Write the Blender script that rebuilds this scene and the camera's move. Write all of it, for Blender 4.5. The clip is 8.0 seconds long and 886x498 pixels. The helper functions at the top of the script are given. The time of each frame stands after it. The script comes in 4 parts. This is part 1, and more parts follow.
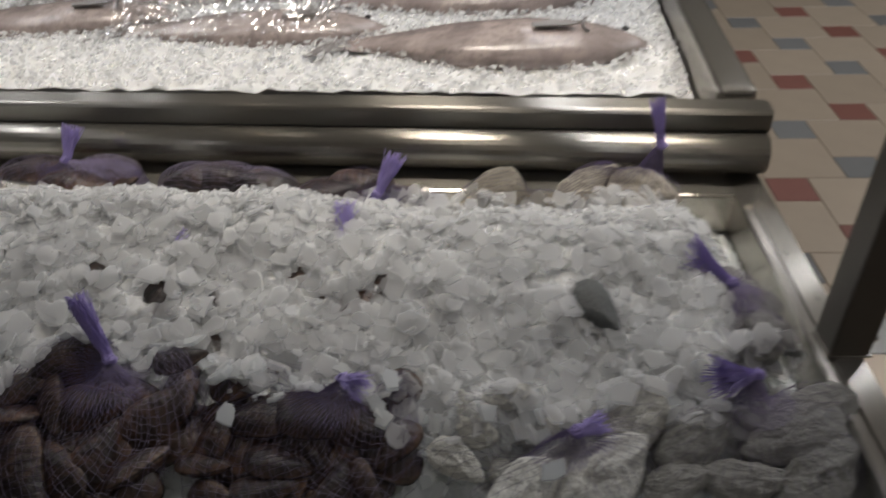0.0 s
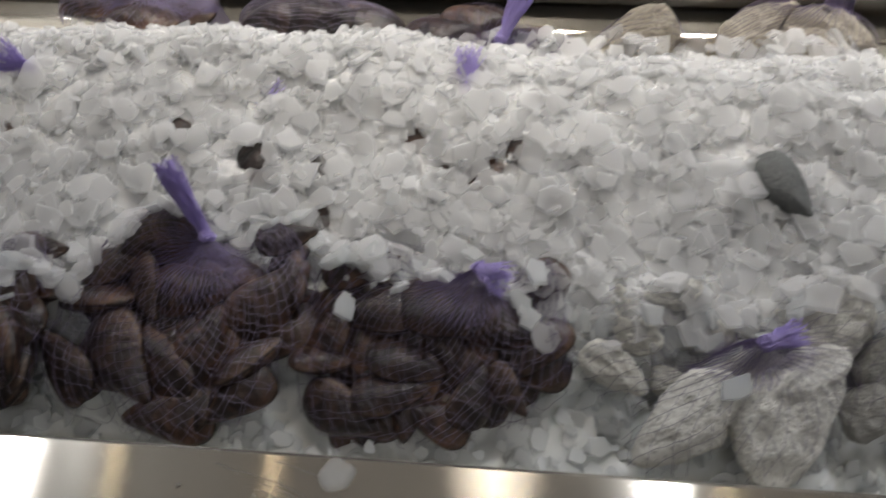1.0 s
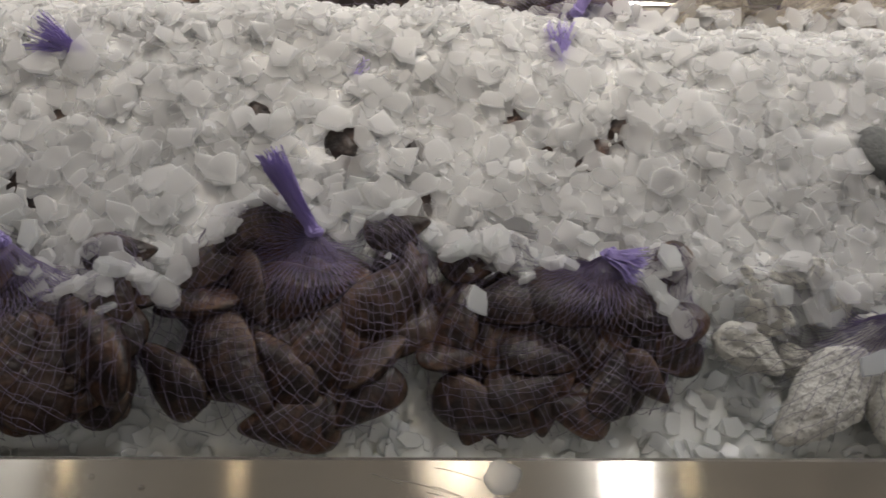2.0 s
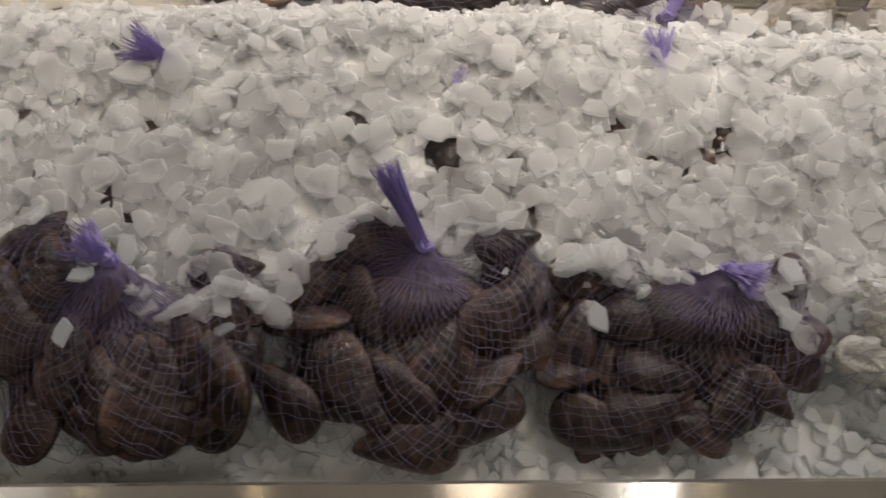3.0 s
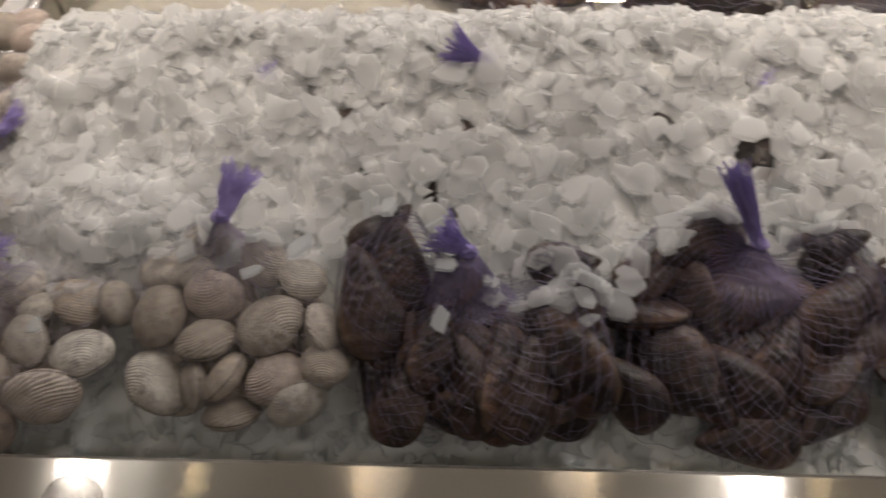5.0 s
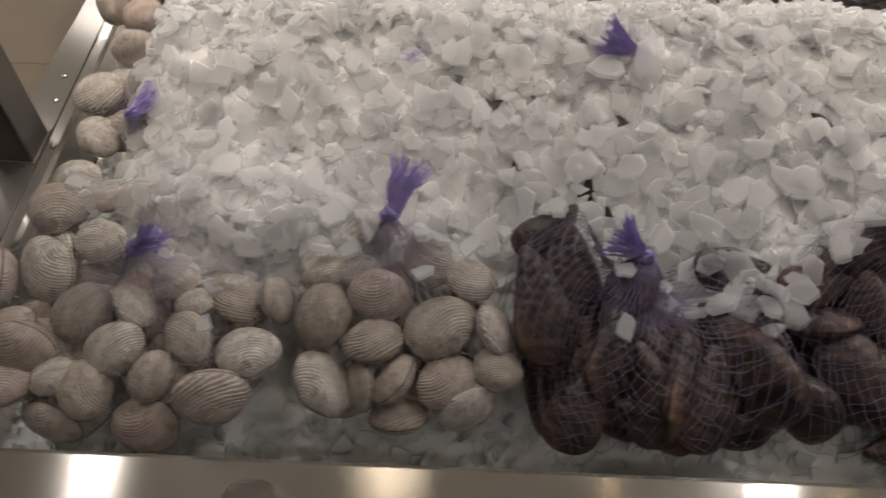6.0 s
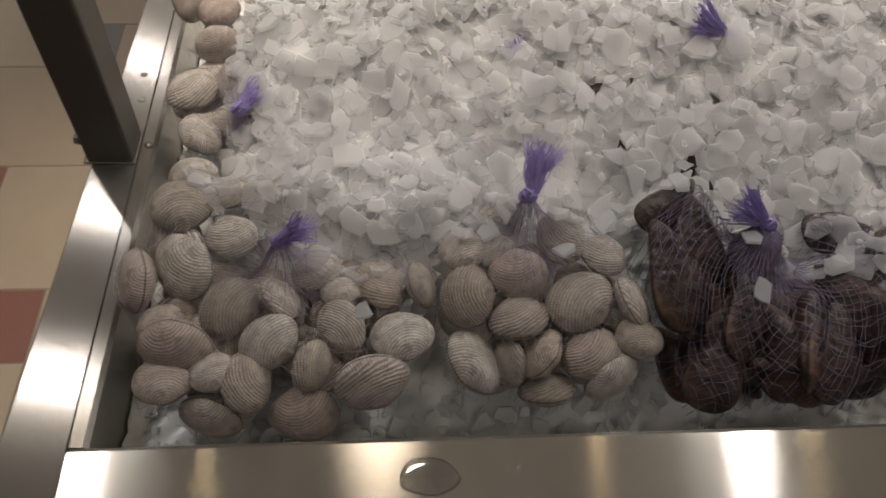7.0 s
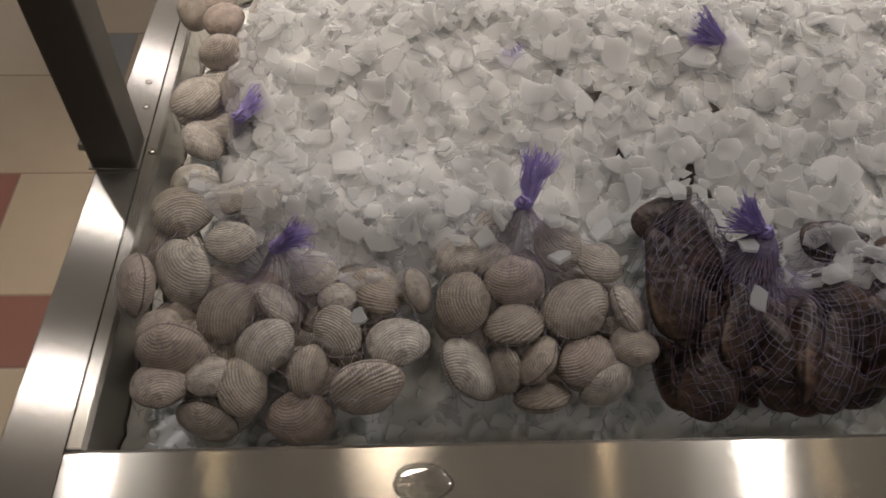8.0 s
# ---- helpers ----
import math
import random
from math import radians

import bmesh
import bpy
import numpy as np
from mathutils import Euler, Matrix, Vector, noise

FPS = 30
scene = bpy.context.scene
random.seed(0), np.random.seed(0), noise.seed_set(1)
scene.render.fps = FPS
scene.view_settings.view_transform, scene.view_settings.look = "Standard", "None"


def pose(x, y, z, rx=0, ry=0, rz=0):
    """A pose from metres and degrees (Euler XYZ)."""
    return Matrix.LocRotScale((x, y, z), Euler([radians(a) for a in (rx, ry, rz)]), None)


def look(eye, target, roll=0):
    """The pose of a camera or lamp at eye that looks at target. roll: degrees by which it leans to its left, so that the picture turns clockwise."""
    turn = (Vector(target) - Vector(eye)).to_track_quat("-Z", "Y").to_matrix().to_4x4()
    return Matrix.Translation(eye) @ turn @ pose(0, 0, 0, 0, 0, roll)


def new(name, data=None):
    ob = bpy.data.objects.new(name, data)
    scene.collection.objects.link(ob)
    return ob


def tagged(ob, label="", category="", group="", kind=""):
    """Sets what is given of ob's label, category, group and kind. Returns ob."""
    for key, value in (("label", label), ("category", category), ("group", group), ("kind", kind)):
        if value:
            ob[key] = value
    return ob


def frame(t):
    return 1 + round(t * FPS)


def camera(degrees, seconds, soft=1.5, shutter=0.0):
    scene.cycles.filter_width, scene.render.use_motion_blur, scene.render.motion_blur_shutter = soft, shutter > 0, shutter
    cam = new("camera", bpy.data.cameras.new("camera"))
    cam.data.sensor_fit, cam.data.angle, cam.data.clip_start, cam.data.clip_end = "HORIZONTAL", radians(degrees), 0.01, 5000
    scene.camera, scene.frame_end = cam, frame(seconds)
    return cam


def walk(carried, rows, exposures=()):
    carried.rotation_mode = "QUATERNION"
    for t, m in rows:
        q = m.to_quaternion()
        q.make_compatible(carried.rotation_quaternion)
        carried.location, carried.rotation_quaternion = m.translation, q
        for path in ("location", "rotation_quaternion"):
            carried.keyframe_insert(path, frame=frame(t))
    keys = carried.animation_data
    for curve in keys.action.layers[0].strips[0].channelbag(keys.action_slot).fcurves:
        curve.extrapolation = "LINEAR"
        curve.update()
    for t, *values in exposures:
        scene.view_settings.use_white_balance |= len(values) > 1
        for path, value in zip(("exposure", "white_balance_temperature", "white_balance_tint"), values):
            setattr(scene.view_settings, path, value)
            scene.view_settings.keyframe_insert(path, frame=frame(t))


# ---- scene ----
cam = camera(61.4, 8.0, soft=1.6, shutter=0.5)
PATH = [
    (0, (0.023, 0.091, 1.369), (-0.074, 1.69, 0.171), -2.2),
    (0.5, (-0.023, 0.171, 1.334), (-0.216, 1.636, -0.015), -4.4),
    (1, (-0.065, 0.199, 1.315), (-0.294, 1.49, -0.195), -5.5),
    (1.2, (-0.103, 0.198, 1.311), (-0.28, 1.479, -0.215), -4.4),
    (2.5, (-0.282, 0.241, 1.321), (-0.256, 1.435, -0.283), 1.1),
    (3, (-0.324, 0.246, 1.319), (-0.303, 1.443, -0.283), 0.6),
    (3.5, (-0.396, 0.233, 1.32), (-0.335, 1.456, -0.261), 1.4),
    (4, (-0.454, 0.225, 1.323), (-0.388, 1.437, -0.267), 1.5),
    (4.5, (-0.493, 0.223, 1.321), (-0.474, 1.441, -0.265), -0.1),
    (5, (-0.551, 0.224, 1.324), (-0.638, 1.446, -0.256), -2.5),
    (5.2, (-0.568, 0.228, 1.319), (-0.709, 1.452, -0.256), -3.4),
    (6.3, (-0.748, 0.25, 1.332), (-0.735, 1.379, -0.319), 2.1),
    (6.5, (-0.784, 0.249, 1.333), (-0.723, 1.372, -0.32), 2.3),
    (7, (-0.84, 0.23, 1.337), (-0.721, 1.366, -0.305), 4.0),
    (7.5, (-0.851, 0.224, 1.339), (-0.74, 1.369, -0.298), 4.2),
    (8, (-0.828, 0.226, 1.339), (-0.742, 1.383, -0.29), 2.9),
]
EXPOSURES = [(0, -1.60, 6450, 12), (0.5, -1.26, 6450, 12), (1.2, -0.96, 6420, 12), (2.5, -1.11, 6950, 14), (3.5, -0.95, 7050, 15), (5, -1.03, 7100, 16), (6.5, -1.10, 7000, 16), (8, -1.21, 7000, 16)]
walk(cam, [(t, look(eye, target, roll)) for t, eye, target, roll in PATH], EXPOSURES)

# ---- light ----
world = bpy.data.worlds.new("world")
scene.world = world
world.use_nodes = True
world.node_tree.nodes["Background"].inputs[0].default_value = (0.9, 0.93, 1.0, 1)
world.node_tree.nodes["Background"].inputs[1].default_value = 0.05
CEILING = 2.85
WARM_X = (-1.5, -0.92, -0.16, 0.60, 1.35)
PANEL_X = (-1.95, 0.42, 2.7)
LAMP_Y = 1.28
PANEL_AND_FILL_ROWS = ((-1.6, 4.0), (-0.6, 4.0), (1.4, 16.0), (2.15, 15.0), (3.05, 16.0), (3.9, 18.0))   # distance back, watts; the two front rows are unseen, added as fill
WARM_WATT, AIM_Y = 255.0, 1.10


def area_lamp(name, x, y, z, sx, sy, watts, color, round_=False):
    data = bpy.data.lights.new(name, "AREA")
    data.shape = "ELLIPSE" if round_ else "RECTANGLE"
    data.size, data.size_y, data.energy, data.color = sx, sy, watts, color
    ob = new(name, data)
    ob.matrix_world = pose(x, y, z)
    return ob


for x in WARM_X:
    data = bpy.data.lights.new("spot_light", "SPOT")
    data.energy, data.color, data.shadow_soft_size = WARM_WATT, (1.0, 0.91, 0.77), 0.18
    data.spot_size, data.spot_blend = radians(37), 1.0
    new("spot_light", data).matrix_world = look((x, LAMP_Y, CEILING - 0.115), (x, AIM_Y, 0.85))
for x in PANEL_X:
    for y, watts in PANEL_AND_FILL_ROWS:
        # the unseen right-hand column gets 2.2 times the watts to brighten the floor
        area_lamp("panel_light", x, y, CEILING - 0.045, 0.12, 0.16, watts * (2.2 if x > 2 else 1.0), (0.975, 0.99, 1.0))


# ---- small helpers ----
def mesh_of(name, verts, faces, smooth=True):
    me = bpy.data.meshes.new(name)
    me.from_pydata([tuple(v) for v in verts], [], [tuple(f) for f in faces])
    if smooth:
        me.polygons.foreach_set("use_smooth", [True] * len(me.polygons))
    me.update()
    return me


def mesh_np(name, verts, tris, smooth=False):
    """A mesh from arrays of vertices and triangles."""
    verts, tris = np.asarray(verts, dtype=np.float32), np.asarray(tris, dtype=np.int32)
    me = bpy.data.meshes.new(name)
    me.vertices.add(len(verts))
    me.vertices.foreach_set("co", verts.ravel())
    me.loops.add(tris.size)
    me.loops.foreach_set("vertex_index", tris.ravel())
    me.polygons.add(len(tris))
    me.polygons.foreach_set("loop_start", np.arange(0, tris.size, 3, dtype=np.int32))
    me.polygons.foreach_set("use_smooth", np.full(len(tris), smooth))
    me.update(calc_edges=True)
    me.validate()
    return me


def bm_mesh(name, bm, smooth=False):
    me = bpy.data.meshes.new(name)
    bm.normal_update()
    bm.to_mesh(me)
    bm.free()
    if smooth:
        me.polygons.foreach_set("use_smooth", [True] * len(me.polygons))
    return me


def part(name, data, material, parent=None, label=""):
    """Links mesh data, or a bmesh, as one object under a thing."""
    me = bm_mesh(name, data) if isinstance(data, bmesh.types.BMesh) else data
    if material is not None and not me.materials:
        me.materials.append(material)
    ob = new(name, me)
    ob.parent = parent
    if label:
        ob["label"] = label
    return ob


def thing(name, m, label, category, group=""):
    ob = new(name)
    ob.empty_display_size = 0.05
    ob.matrix_world = m
    return tagged(ob, label, category, group)


def box(x0, x1, y0, y1, z0, z1, bevel=0.0, bm=None, segments=2):
    own = bmesh.new()
    bmesh.ops.create_cube(own, size=1)
    for v in own.verts:
        v.co = Vector((x0 + (v.co.x + 0.5) * (x1 - x0), y0 + (v.co.y + 0.5) * (y1 - y0), z0 + (v.co.z + 0.5) * (z1 - z0)))
    if bevel:
        bmesh.ops.bevel(own, geom=own.edges[:], offset=bevel, segments=segments, affect="EDGES", profile=0.5)
    if bm is None:
        return own
    me = bm_mesh("tmp", own)
    bm.from_mesh(me)
    bpy.data.meshes.remove(me)
    return bm


def extrude_profile(profile, a, b):
    """Closed mesh: a profile of (y, z) points swept along x from a to b."""
    k = len(profile)
    verts = [(a, y, z) for y, z in profile] + [(b, y, z) for y, z in profile]
    faces = [(i, (i + 1) % k, k + (i + 1) % k, k + i) for i in range(k)]
    faces += [tuple(range(k - 1, -1, -1)), tuple(range(k, 2 * k))]
    bm = bmesh.new()
    vs = [bm.verts.new(v) for v in verts]
    for f in faces:
        bm.faces.new([vs[i] for i in f])
    bmesh.ops.recalc_face_normals(bm, faces=bm.faces[:])
    return bm


def tubes(paths, radius, sides=3):
    """Vertices and triangles of thin tubes along many paths, an array (n, k, 3). radius: a number or (k,) array."""
    paths = np.asarray(paths, dtype=np.float64)
    n, k, _ = paths.shape
    tan = np.gradient(paths, axis=1)
    tan /= np.linalg.norm(tan, axis=2, keepdims=True) + 1e-9
    up = np.array([0.13, 0.31, 0.94])
    side = np.cross(tan, up)
    side /= np.linalg.norm(side, axis=2, keepdims=True) + 1e-9
    over = np.cross(side, tan)
    r = np.broadcast_to(np.asarray(radius, dtype=np.float64), (k,))[None, :, None]
    ring = []
    for j in range(sides):
        a = 2 * math.pi * j / sides
        ring.append(paths + r * (math.cos(a) * side + math.sin(a) * over))
    verts = np.stack(ring, axis=2).reshape(-1, 3)
    base = (np.arange(n)[:, None] * k + np.arange(k - 1)[None, :]) * sides
    tris = []
    for j in range(sides):
        j2 = (j + 1) % sides
        a, b, c, d = base + j, base + j2, base + sides + j2, base + sides + j
        tris += [np.stack([a, b, c], -1).reshape(-1, 3), np.stack([a, c, d], -1).reshape(-1, 3)]
    return verts, np.concatenate(tris)


# ---- materials ----
class Mat:
    """A node material under construction."""

    def __init__(self, name):
        self.m = bpy.data.materials.new(name)
        self.m.use_nodes = True
        self.t = self.m.node_tree
        self.b = self.t.nodes["Principled BSDF"]

    def node(self, kind, operation="", data_type="", blend_type=""):
        n = self.t.nodes.new(kind)
        if data_type:
            n.data_type = data_type
        if blend_type:
            n.blend_type = blend_type
        if operation:
            n.operation = operation
        return n

    def link(self, a, b):
        self.t.links.new(a, b)

    def set(self, **values):
        for key, value in values.items():
            self.b.inputs[key.replace("_", " ")].default_value = value
        return self

    def coord(self, which="Object", scale=(1, 1, 1)):
        c, m = self.node("ShaderNodeTexCoord"), self.node("ShaderNodeMapping")
        m.inputs["Scale"].default_value = scale
        self.link(c.outputs[which], m.inputs["Vector"])
        return m.outputs["Vector"]

    def noise(self, vec, scale, detail=4.0, rough=0.55, distortion=0.0):
        n = self.node("ShaderNodeTexNoise")
        n.inputs["Scale"].default_value, n.inputs["Detail"].default_value = scale, detail
        n.inputs["Roughness"].default_value, n.inputs["Distortion"].default_value = rough, distortion
        self.link(vec, n.inputs["Vector"])
        return n.outputs["Fac"]

    def ramp(self, fac, stops, interp="LINEAR"):
        r = self.node("ShaderNodeValToRGB")
        r.color_ramp.interpolation = interp
        e = r.color_ramp.elements
        while len(e) < len(stops):
            e.new(0.5)
        for el, (p, c) in zip(e, stops):
            el.position = p
            el.color = (*c, 1) if isinstance(c, tuple) else (c, c, c, 1)
        self.link(fac, r.inputs["Fac"])
        return r.outputs["Color"]

    def mix(self, fac, a, b, blend="MIX"):
        n = self.node("ShaderNodeMix", data_type="RGBA", blend_type=blend)
        for sock, v in ((n.inputs[0], fac), (n.inputs[6], a), (n.inputs[7], b)):
            if isinstance(v, bpy.types.NodeSocket):
                self.link(v, sock)
            elif isinstance(v, tuple):
                sock.default_value = (*v, 1)
            else:
                sock.default_value = v
        return n.outputs[2]

    def math(self, op, a, b=0.0):
        n = self.node("ShaderNodeMath", operation=op)
        for sock, v in ((n.inputs[0], a), (n.inputs[1], b)):
            if isinstance(v, bpy.types.NodeSocket):
                self.link(v, sock)
            else:
                sock.default_value = v
        return n.outputs[0]

    def bump(self, height, strength, distance, after=None):
        n = self.node("ShaderNodeBump")
        n.inputs["Strength"].default_value, n.inputs["Distance"].default_value = strength, distance
        self.link(height, n.inputs["Height"])
        if after is not None:
            self.link(after, n.inputs["Normal"])
        self.link(n.outputs["Normal"], self.b.inputs["Normal"])
        return n.outputs["Normal"]

    def color(self, sock):
        self.link(sock, self.b.inputs["Base Color"])

    def random(self):
        return self.node("ShaderNodeObjectInfo").outputs["Random"]


def steel(name, along, tone=(0.60, 0.565, 0.505), rough=0.20):
    """Brushed stainless steel with its grain along x or y."""
    s = Mat(name)
    stretch = (2.0, 260.0, 260.0) if along == "x" else (260.0, 2.0, 260.0)
    grain = s.noise(s.coord("Object", stretch), 1.0, 3)
    smear = s.noise(s.coord("Object"), 7.0, 5)
    s.color(s.mix(smear, tuple(c * 0.86 for c in tone), tone))
    s.set(Metallic=0.82, Anisotropic=1.0)
    s.link(s.math("ADD", s.math("MULTIPLY", smear, 0.06), s.math("ADD", s.math("MULTIPLY", grain, 0.06), rough - 0.06)), s.b.inputs["Roughness"])
    t = s.node("ShaderNodeCombineXYZ")
    t.inputs[0].default_value, t.inputs[1].default_value = (0, 1) if along == "x" else (1, 0)
    s.link(t.outputs[0], s.b.inputs["Tangent"])
    s.bump(grain, 0.12, 0.0004)
    return s.m


def see_through(s, surface, share):
    """Lets a share of the light pass straight through a thin surface."""
    clear = s.node("ShaderNodeBsdfTransparent")
    mixed = s.node("ShaderNodeMixShader")
    if isinstance(share, bpy.types.NodeSocket):
        s.link(share, mixed.inputs[0])
    else:
        mixed.inputs[0].default_value = share
    s.link(surface, mixed.inputs[1])
    s.link(clear.outputs[0], mixed.inputs[2])
    s.link(mixed.outputs[0], s.t.nodes["Material Output"].inputs["Surface"])


def ice_material(name, base, rough, through_, clear, deep=0.006):
    """Cloudy ice: part of the light passes through each chip, scattered or straight."""
    s = Mat(name)
    island = s.node("ShaderNodeNewGeometry").outputs["Random Per Island"]
    cloud = s.noise(s.coord("Object"), 70.0, 4)
    tone = s.mix(island, tuple(c * 0.93 for c in base), base)
    col = s.mix(s.math("MULTIPLY", cloud, 0.4), tone, tuple(min(0.99, c * 1.05) for c in base))
    s.color(col)
    s.set(Roughness=rough, IOR=1.31, Subsurface_Weight=1.0, Subsurface_Radius=(1.0, 1.0, 0.96), Subsurface_Scale=deep)
    s.bump(cloud, 0.15, 0.002)
    thin = s.node("ShaderNodeBsdfTranslucent")
    s.link(col, thin.inputs["Color"])
    mixed = s.node("ShaderNodeMixShader")
    mixed.inputs[0].default_value = through_
    s.link(s.b.outputs[0], mixed.inputs[1])
    s.link(thin.outputs[0], mixed.inputs[2])
    see_through(s, mixed.outputs[0], s.math("MULTIPLY", s.math("ADD", s.math("POWER", island, 1.5), 0.35), clear) if clear else 0.0)
    return s.m


def clam_material():
    s = Mat("clam_shell")
    vec = s.coord("Object")
    shift = s.node("ShaderNodeVectorMath", operation="SUBTRACT")
    s.link(vec, shift.inputs[0])
    shift.inputs[1].default_value = (-0.10, 0.36, 0.0)
    far = s.node("ShaderNodeVectorMath", operation="LENGTH")
    s.link(shift.outputs[0], far.inputs[0])
    rnd = s.random()
    wob = s.noise(vec, 3.0, 3)
    ring = s.math("SINE", s.math("MULTIPLY", s.math("ADD", far.outputs["Value"], s.math("MULTIPLY", wob, 0.06)), 165.0))
    sep = s.node("ShaderNodeSeparateXYZ")
    s.link(shift.outputs[0], sep.inputs[0])
    ray = s.math("SINE", s.math("MULTIPLY", s.math("ARCTAN2", sep.outputs["X"], sep.outputs["Y"]), 110.0))
    tint = s.ramp(rnd, [(0.0, (0.46, 0.41, 0.345)), (0.2, (0.74, 0.71, 0.63)), (0.4, (0.54, 0.44, 0.38)), (0.6, (0.80, 0.775, 0.70)), (0.8, (0.42, 0.375, 0.315)), (1.0, (0.64, 0.56, 0.465))])
    band = s.math("SINE", s.math("MULTIPLY", s.math("ADD", far.outputs["Value"], s.math("MULTIPLY", wob, 0.2)), 26.0))
    col = s.mix(s.math("MULTIPLY", s.math("ADD", band, 1.0), 0.13), tint, (0.20, 0.16, 0.125))
    blot = s.ramp(s.noise(vec, 5.5, 5, 0.65), [(0.54, 0.0), (0.64, 1.0)])
    col = s.mix(s.math("MULTIPLY", blot, 0.45), col, (0.19, 0.155, 0.125))
    col = s.mix(s.math("MULTIPLY", s.math("POWER", s.math("MULTIPLY", s.math("ADD", ring, 1.0), 0.5), 2.5), s.math("MULTIPLY", s.noise(vec, 4.0, 3), 1.0)), col, (0.17, 0.135, 0.105))
    dash = s.ramp(s.math("MULTIPLY", s.math("ADD", ray, 1.0), s.noise(vec, 8.0, 3)), [(0.80, 0.0), (1.0, 0.35)])
    col = s.mix(dash, col, (0.22, 0.175, 0.14))
    zsep = s.node("ShaderNodeSeparateXYZ")
    s.link(vec, zsep.inputs[0])
    seam = s.ramp(s.math("ABSOLUTE", zsep.outputs["Z"]), [(0.006, 1.0), (0.018, 0.0)])
    col = s.mix(s.math("MULTIPLY", seam, 0.85), col, (0.05, 0.04, 0.032))
    s.color(col)
    s.set(Roughness=0.40)
    height = s.math("ADD", s.math("MULTIPLY", ring, 0.6), s.math("MULTIPLY", ray, 0.15))
    first = s.bump(s.noise(vec, 12.0, 4), 0.2, 0.02)
    s.bump(height, 0.32, 0.006, first)
    return s.m


def mussel_material():
    s = Mat("mussel_shell")
    vec = s.coord("Object")
    shift = s.node("ShaderNodeVectorMath", operation="SUBTRACT")
    s.link(vec, shift.inputs[0])
    shift.inputs[1].default_value = (-0.46, 0.0, 0.0)
    far = s.node("ShaderNodeVectorMath", operation="LENGTH")
    s.link(shift.outputs[0], far.inputs[0])
    wob = s.noise(vec, 3.2, 4)
    ring = s.math("SINE", s.math("MULTIPLY", s.math("ADD", far.outputs["Value"], s.math("MULTIPLY", wob, 0.22)), 62.0))
    rnd = s.random()
    dark = s.ramp(rnd, [(0.0, (0.012, 0.008, 0.008)), (0.5, (0.021, 0.013, 0.012)), (1.0, (0.034, 0.020, 0.016))])
    worn = s.ramp(rnd, [(0.0, (0.06, 0.036, 0.029)), (0.6, (0.16, 0.078, 0.048)), (1.0, (0.10, 0.062, 0.048))])
    patch = s.ramp(s.noise(vec, 2.6, 6, 0.62, 0.4), [(0.45, 0.0), (0.66, 0.95)])
    col = s.mix(patch, dark, worn)
    col = s.mix(s.math("MULTIPLY", s.math("ADD", ring, 1.0), 0.10), col, (0.025, 0.018, 0.016))
    zsep = s.node("ShaderNodeSeparateXYZ")
    s.link(vec, zsep.inputs[0])
    seam = s.ramp(s.math("ABSOLUTE", zsep.outputs["Z"]), [(0.005, 1.0), (0.016, 0.0)])
    margin = s.ramp(s.math("ABSOLUTE", zsep.outputs["Z"]), [(0.014, 0.0), (0.030, 0.7), (0.065, 0.0)])
    col = s.mix(s.math("MULTIPLY", margin, patch), col, (0.26, 0.18, 0.12))
    s.color(s.mix(s.math("MULTIPLY", seam, 0.8), col, (0.012, 0.010, 0.009)))
    s.set(Roughness=0.30)
    first = s.bump(s.noise(vec, 11.0, 5), 0.2, 0.02)
    s.bump(ring, 0.10, 0.004, first)
    return s.m


def oyster_material(name, light, mid, deep):
    s = Mat(name)
    vec = s.coord("Object")
    rnd = s.random()
    layer = s.noise(s.coord("Object", (2.2, 5.0, 5.0)), 2.2, 7, 0.7, 0.8)
    chalk = s.ramp(rnd, [(0.0, light), (0.6, mid), (1.0, deep)])
    col = s.mix(s.ramp(layer, [(0.28, 0.8), (0.44, 0.0)]), chalk, (0.36, 0.35, 0.32))
    moss = s.ramp(s.noise(vec, 2.4, 4), [(0.55, 0.0), (0.75, 1.0)])
    col = s.mix(s.math("MULTIPLY", moss, 0.25), col, (0.26, 0.25, 0.15))
    pit = s.node("ShaderNodeTexVoronoi")
    pit.inputs["Scale"].default_value = 16.0
    s.link(s.coord("Object", (0.75, 1.7, 1.7)), pit.inputs["Vector"])
    fleck = s.ramp(pit.outputs["Distance"], [(0.12, 1.0), (0.30, 0.0)])
    s.color(s.mix(s.math("MULTIPLY", fleck, 0.42), col, (0.10, 0.095, 0.085)))
    s.set(Roughness=0.55)
    first = s.bump(layer, 0.5, 0.04)
    s.bump(s.noise(vec, 22.0, 5), 0.5, 0.02, first)
    return s.m


def net_material(name, color, through_):
    s = Mat(name)
    n = s.noise(s.coord("Object"), 90.0, 3)
    s.color(s.mix(n, tuple(c * 0.75 for c in color), color))
    s.set(Roughness=0.38, Transmission_Weight=through_, IOR=1.3)
    return s.m


def tile_material(name, tones, joint=False):
    s = Mat(name)
    vec = s.coord("Object")
    rnd = s.random()
    geo = s.node("ShaderNodeNewGeometry").outputs["Random Per Island"]
    base = s.mix(s.math("FRACT", s.math("ADD", rnd, geo)), tones[0], tones[1])
    stain = s.noise(vec, 9.0, 6, 0.6)
    col = s.mix(s.math("MULTIPLY", stain, 0.4), base, tuple(c * 0.6 for c in tones[0]))
    s.color(col)
    s.set(Roughness=0.9 if joint else 0.36)
    s.bump(stain, 0.12, 0.003)
    return s.m


def plain(name, a, b, rough, scale=6.0, bump=0.2):
    s = Mat(name)
    n = s.noise(s.coord("Object"), scale, 6, 0.6)
    s.color(s.mix(n, a, b))
    s.set(Roughness=rough)
    s.bump(n, bump, 0.004)
    return s.m


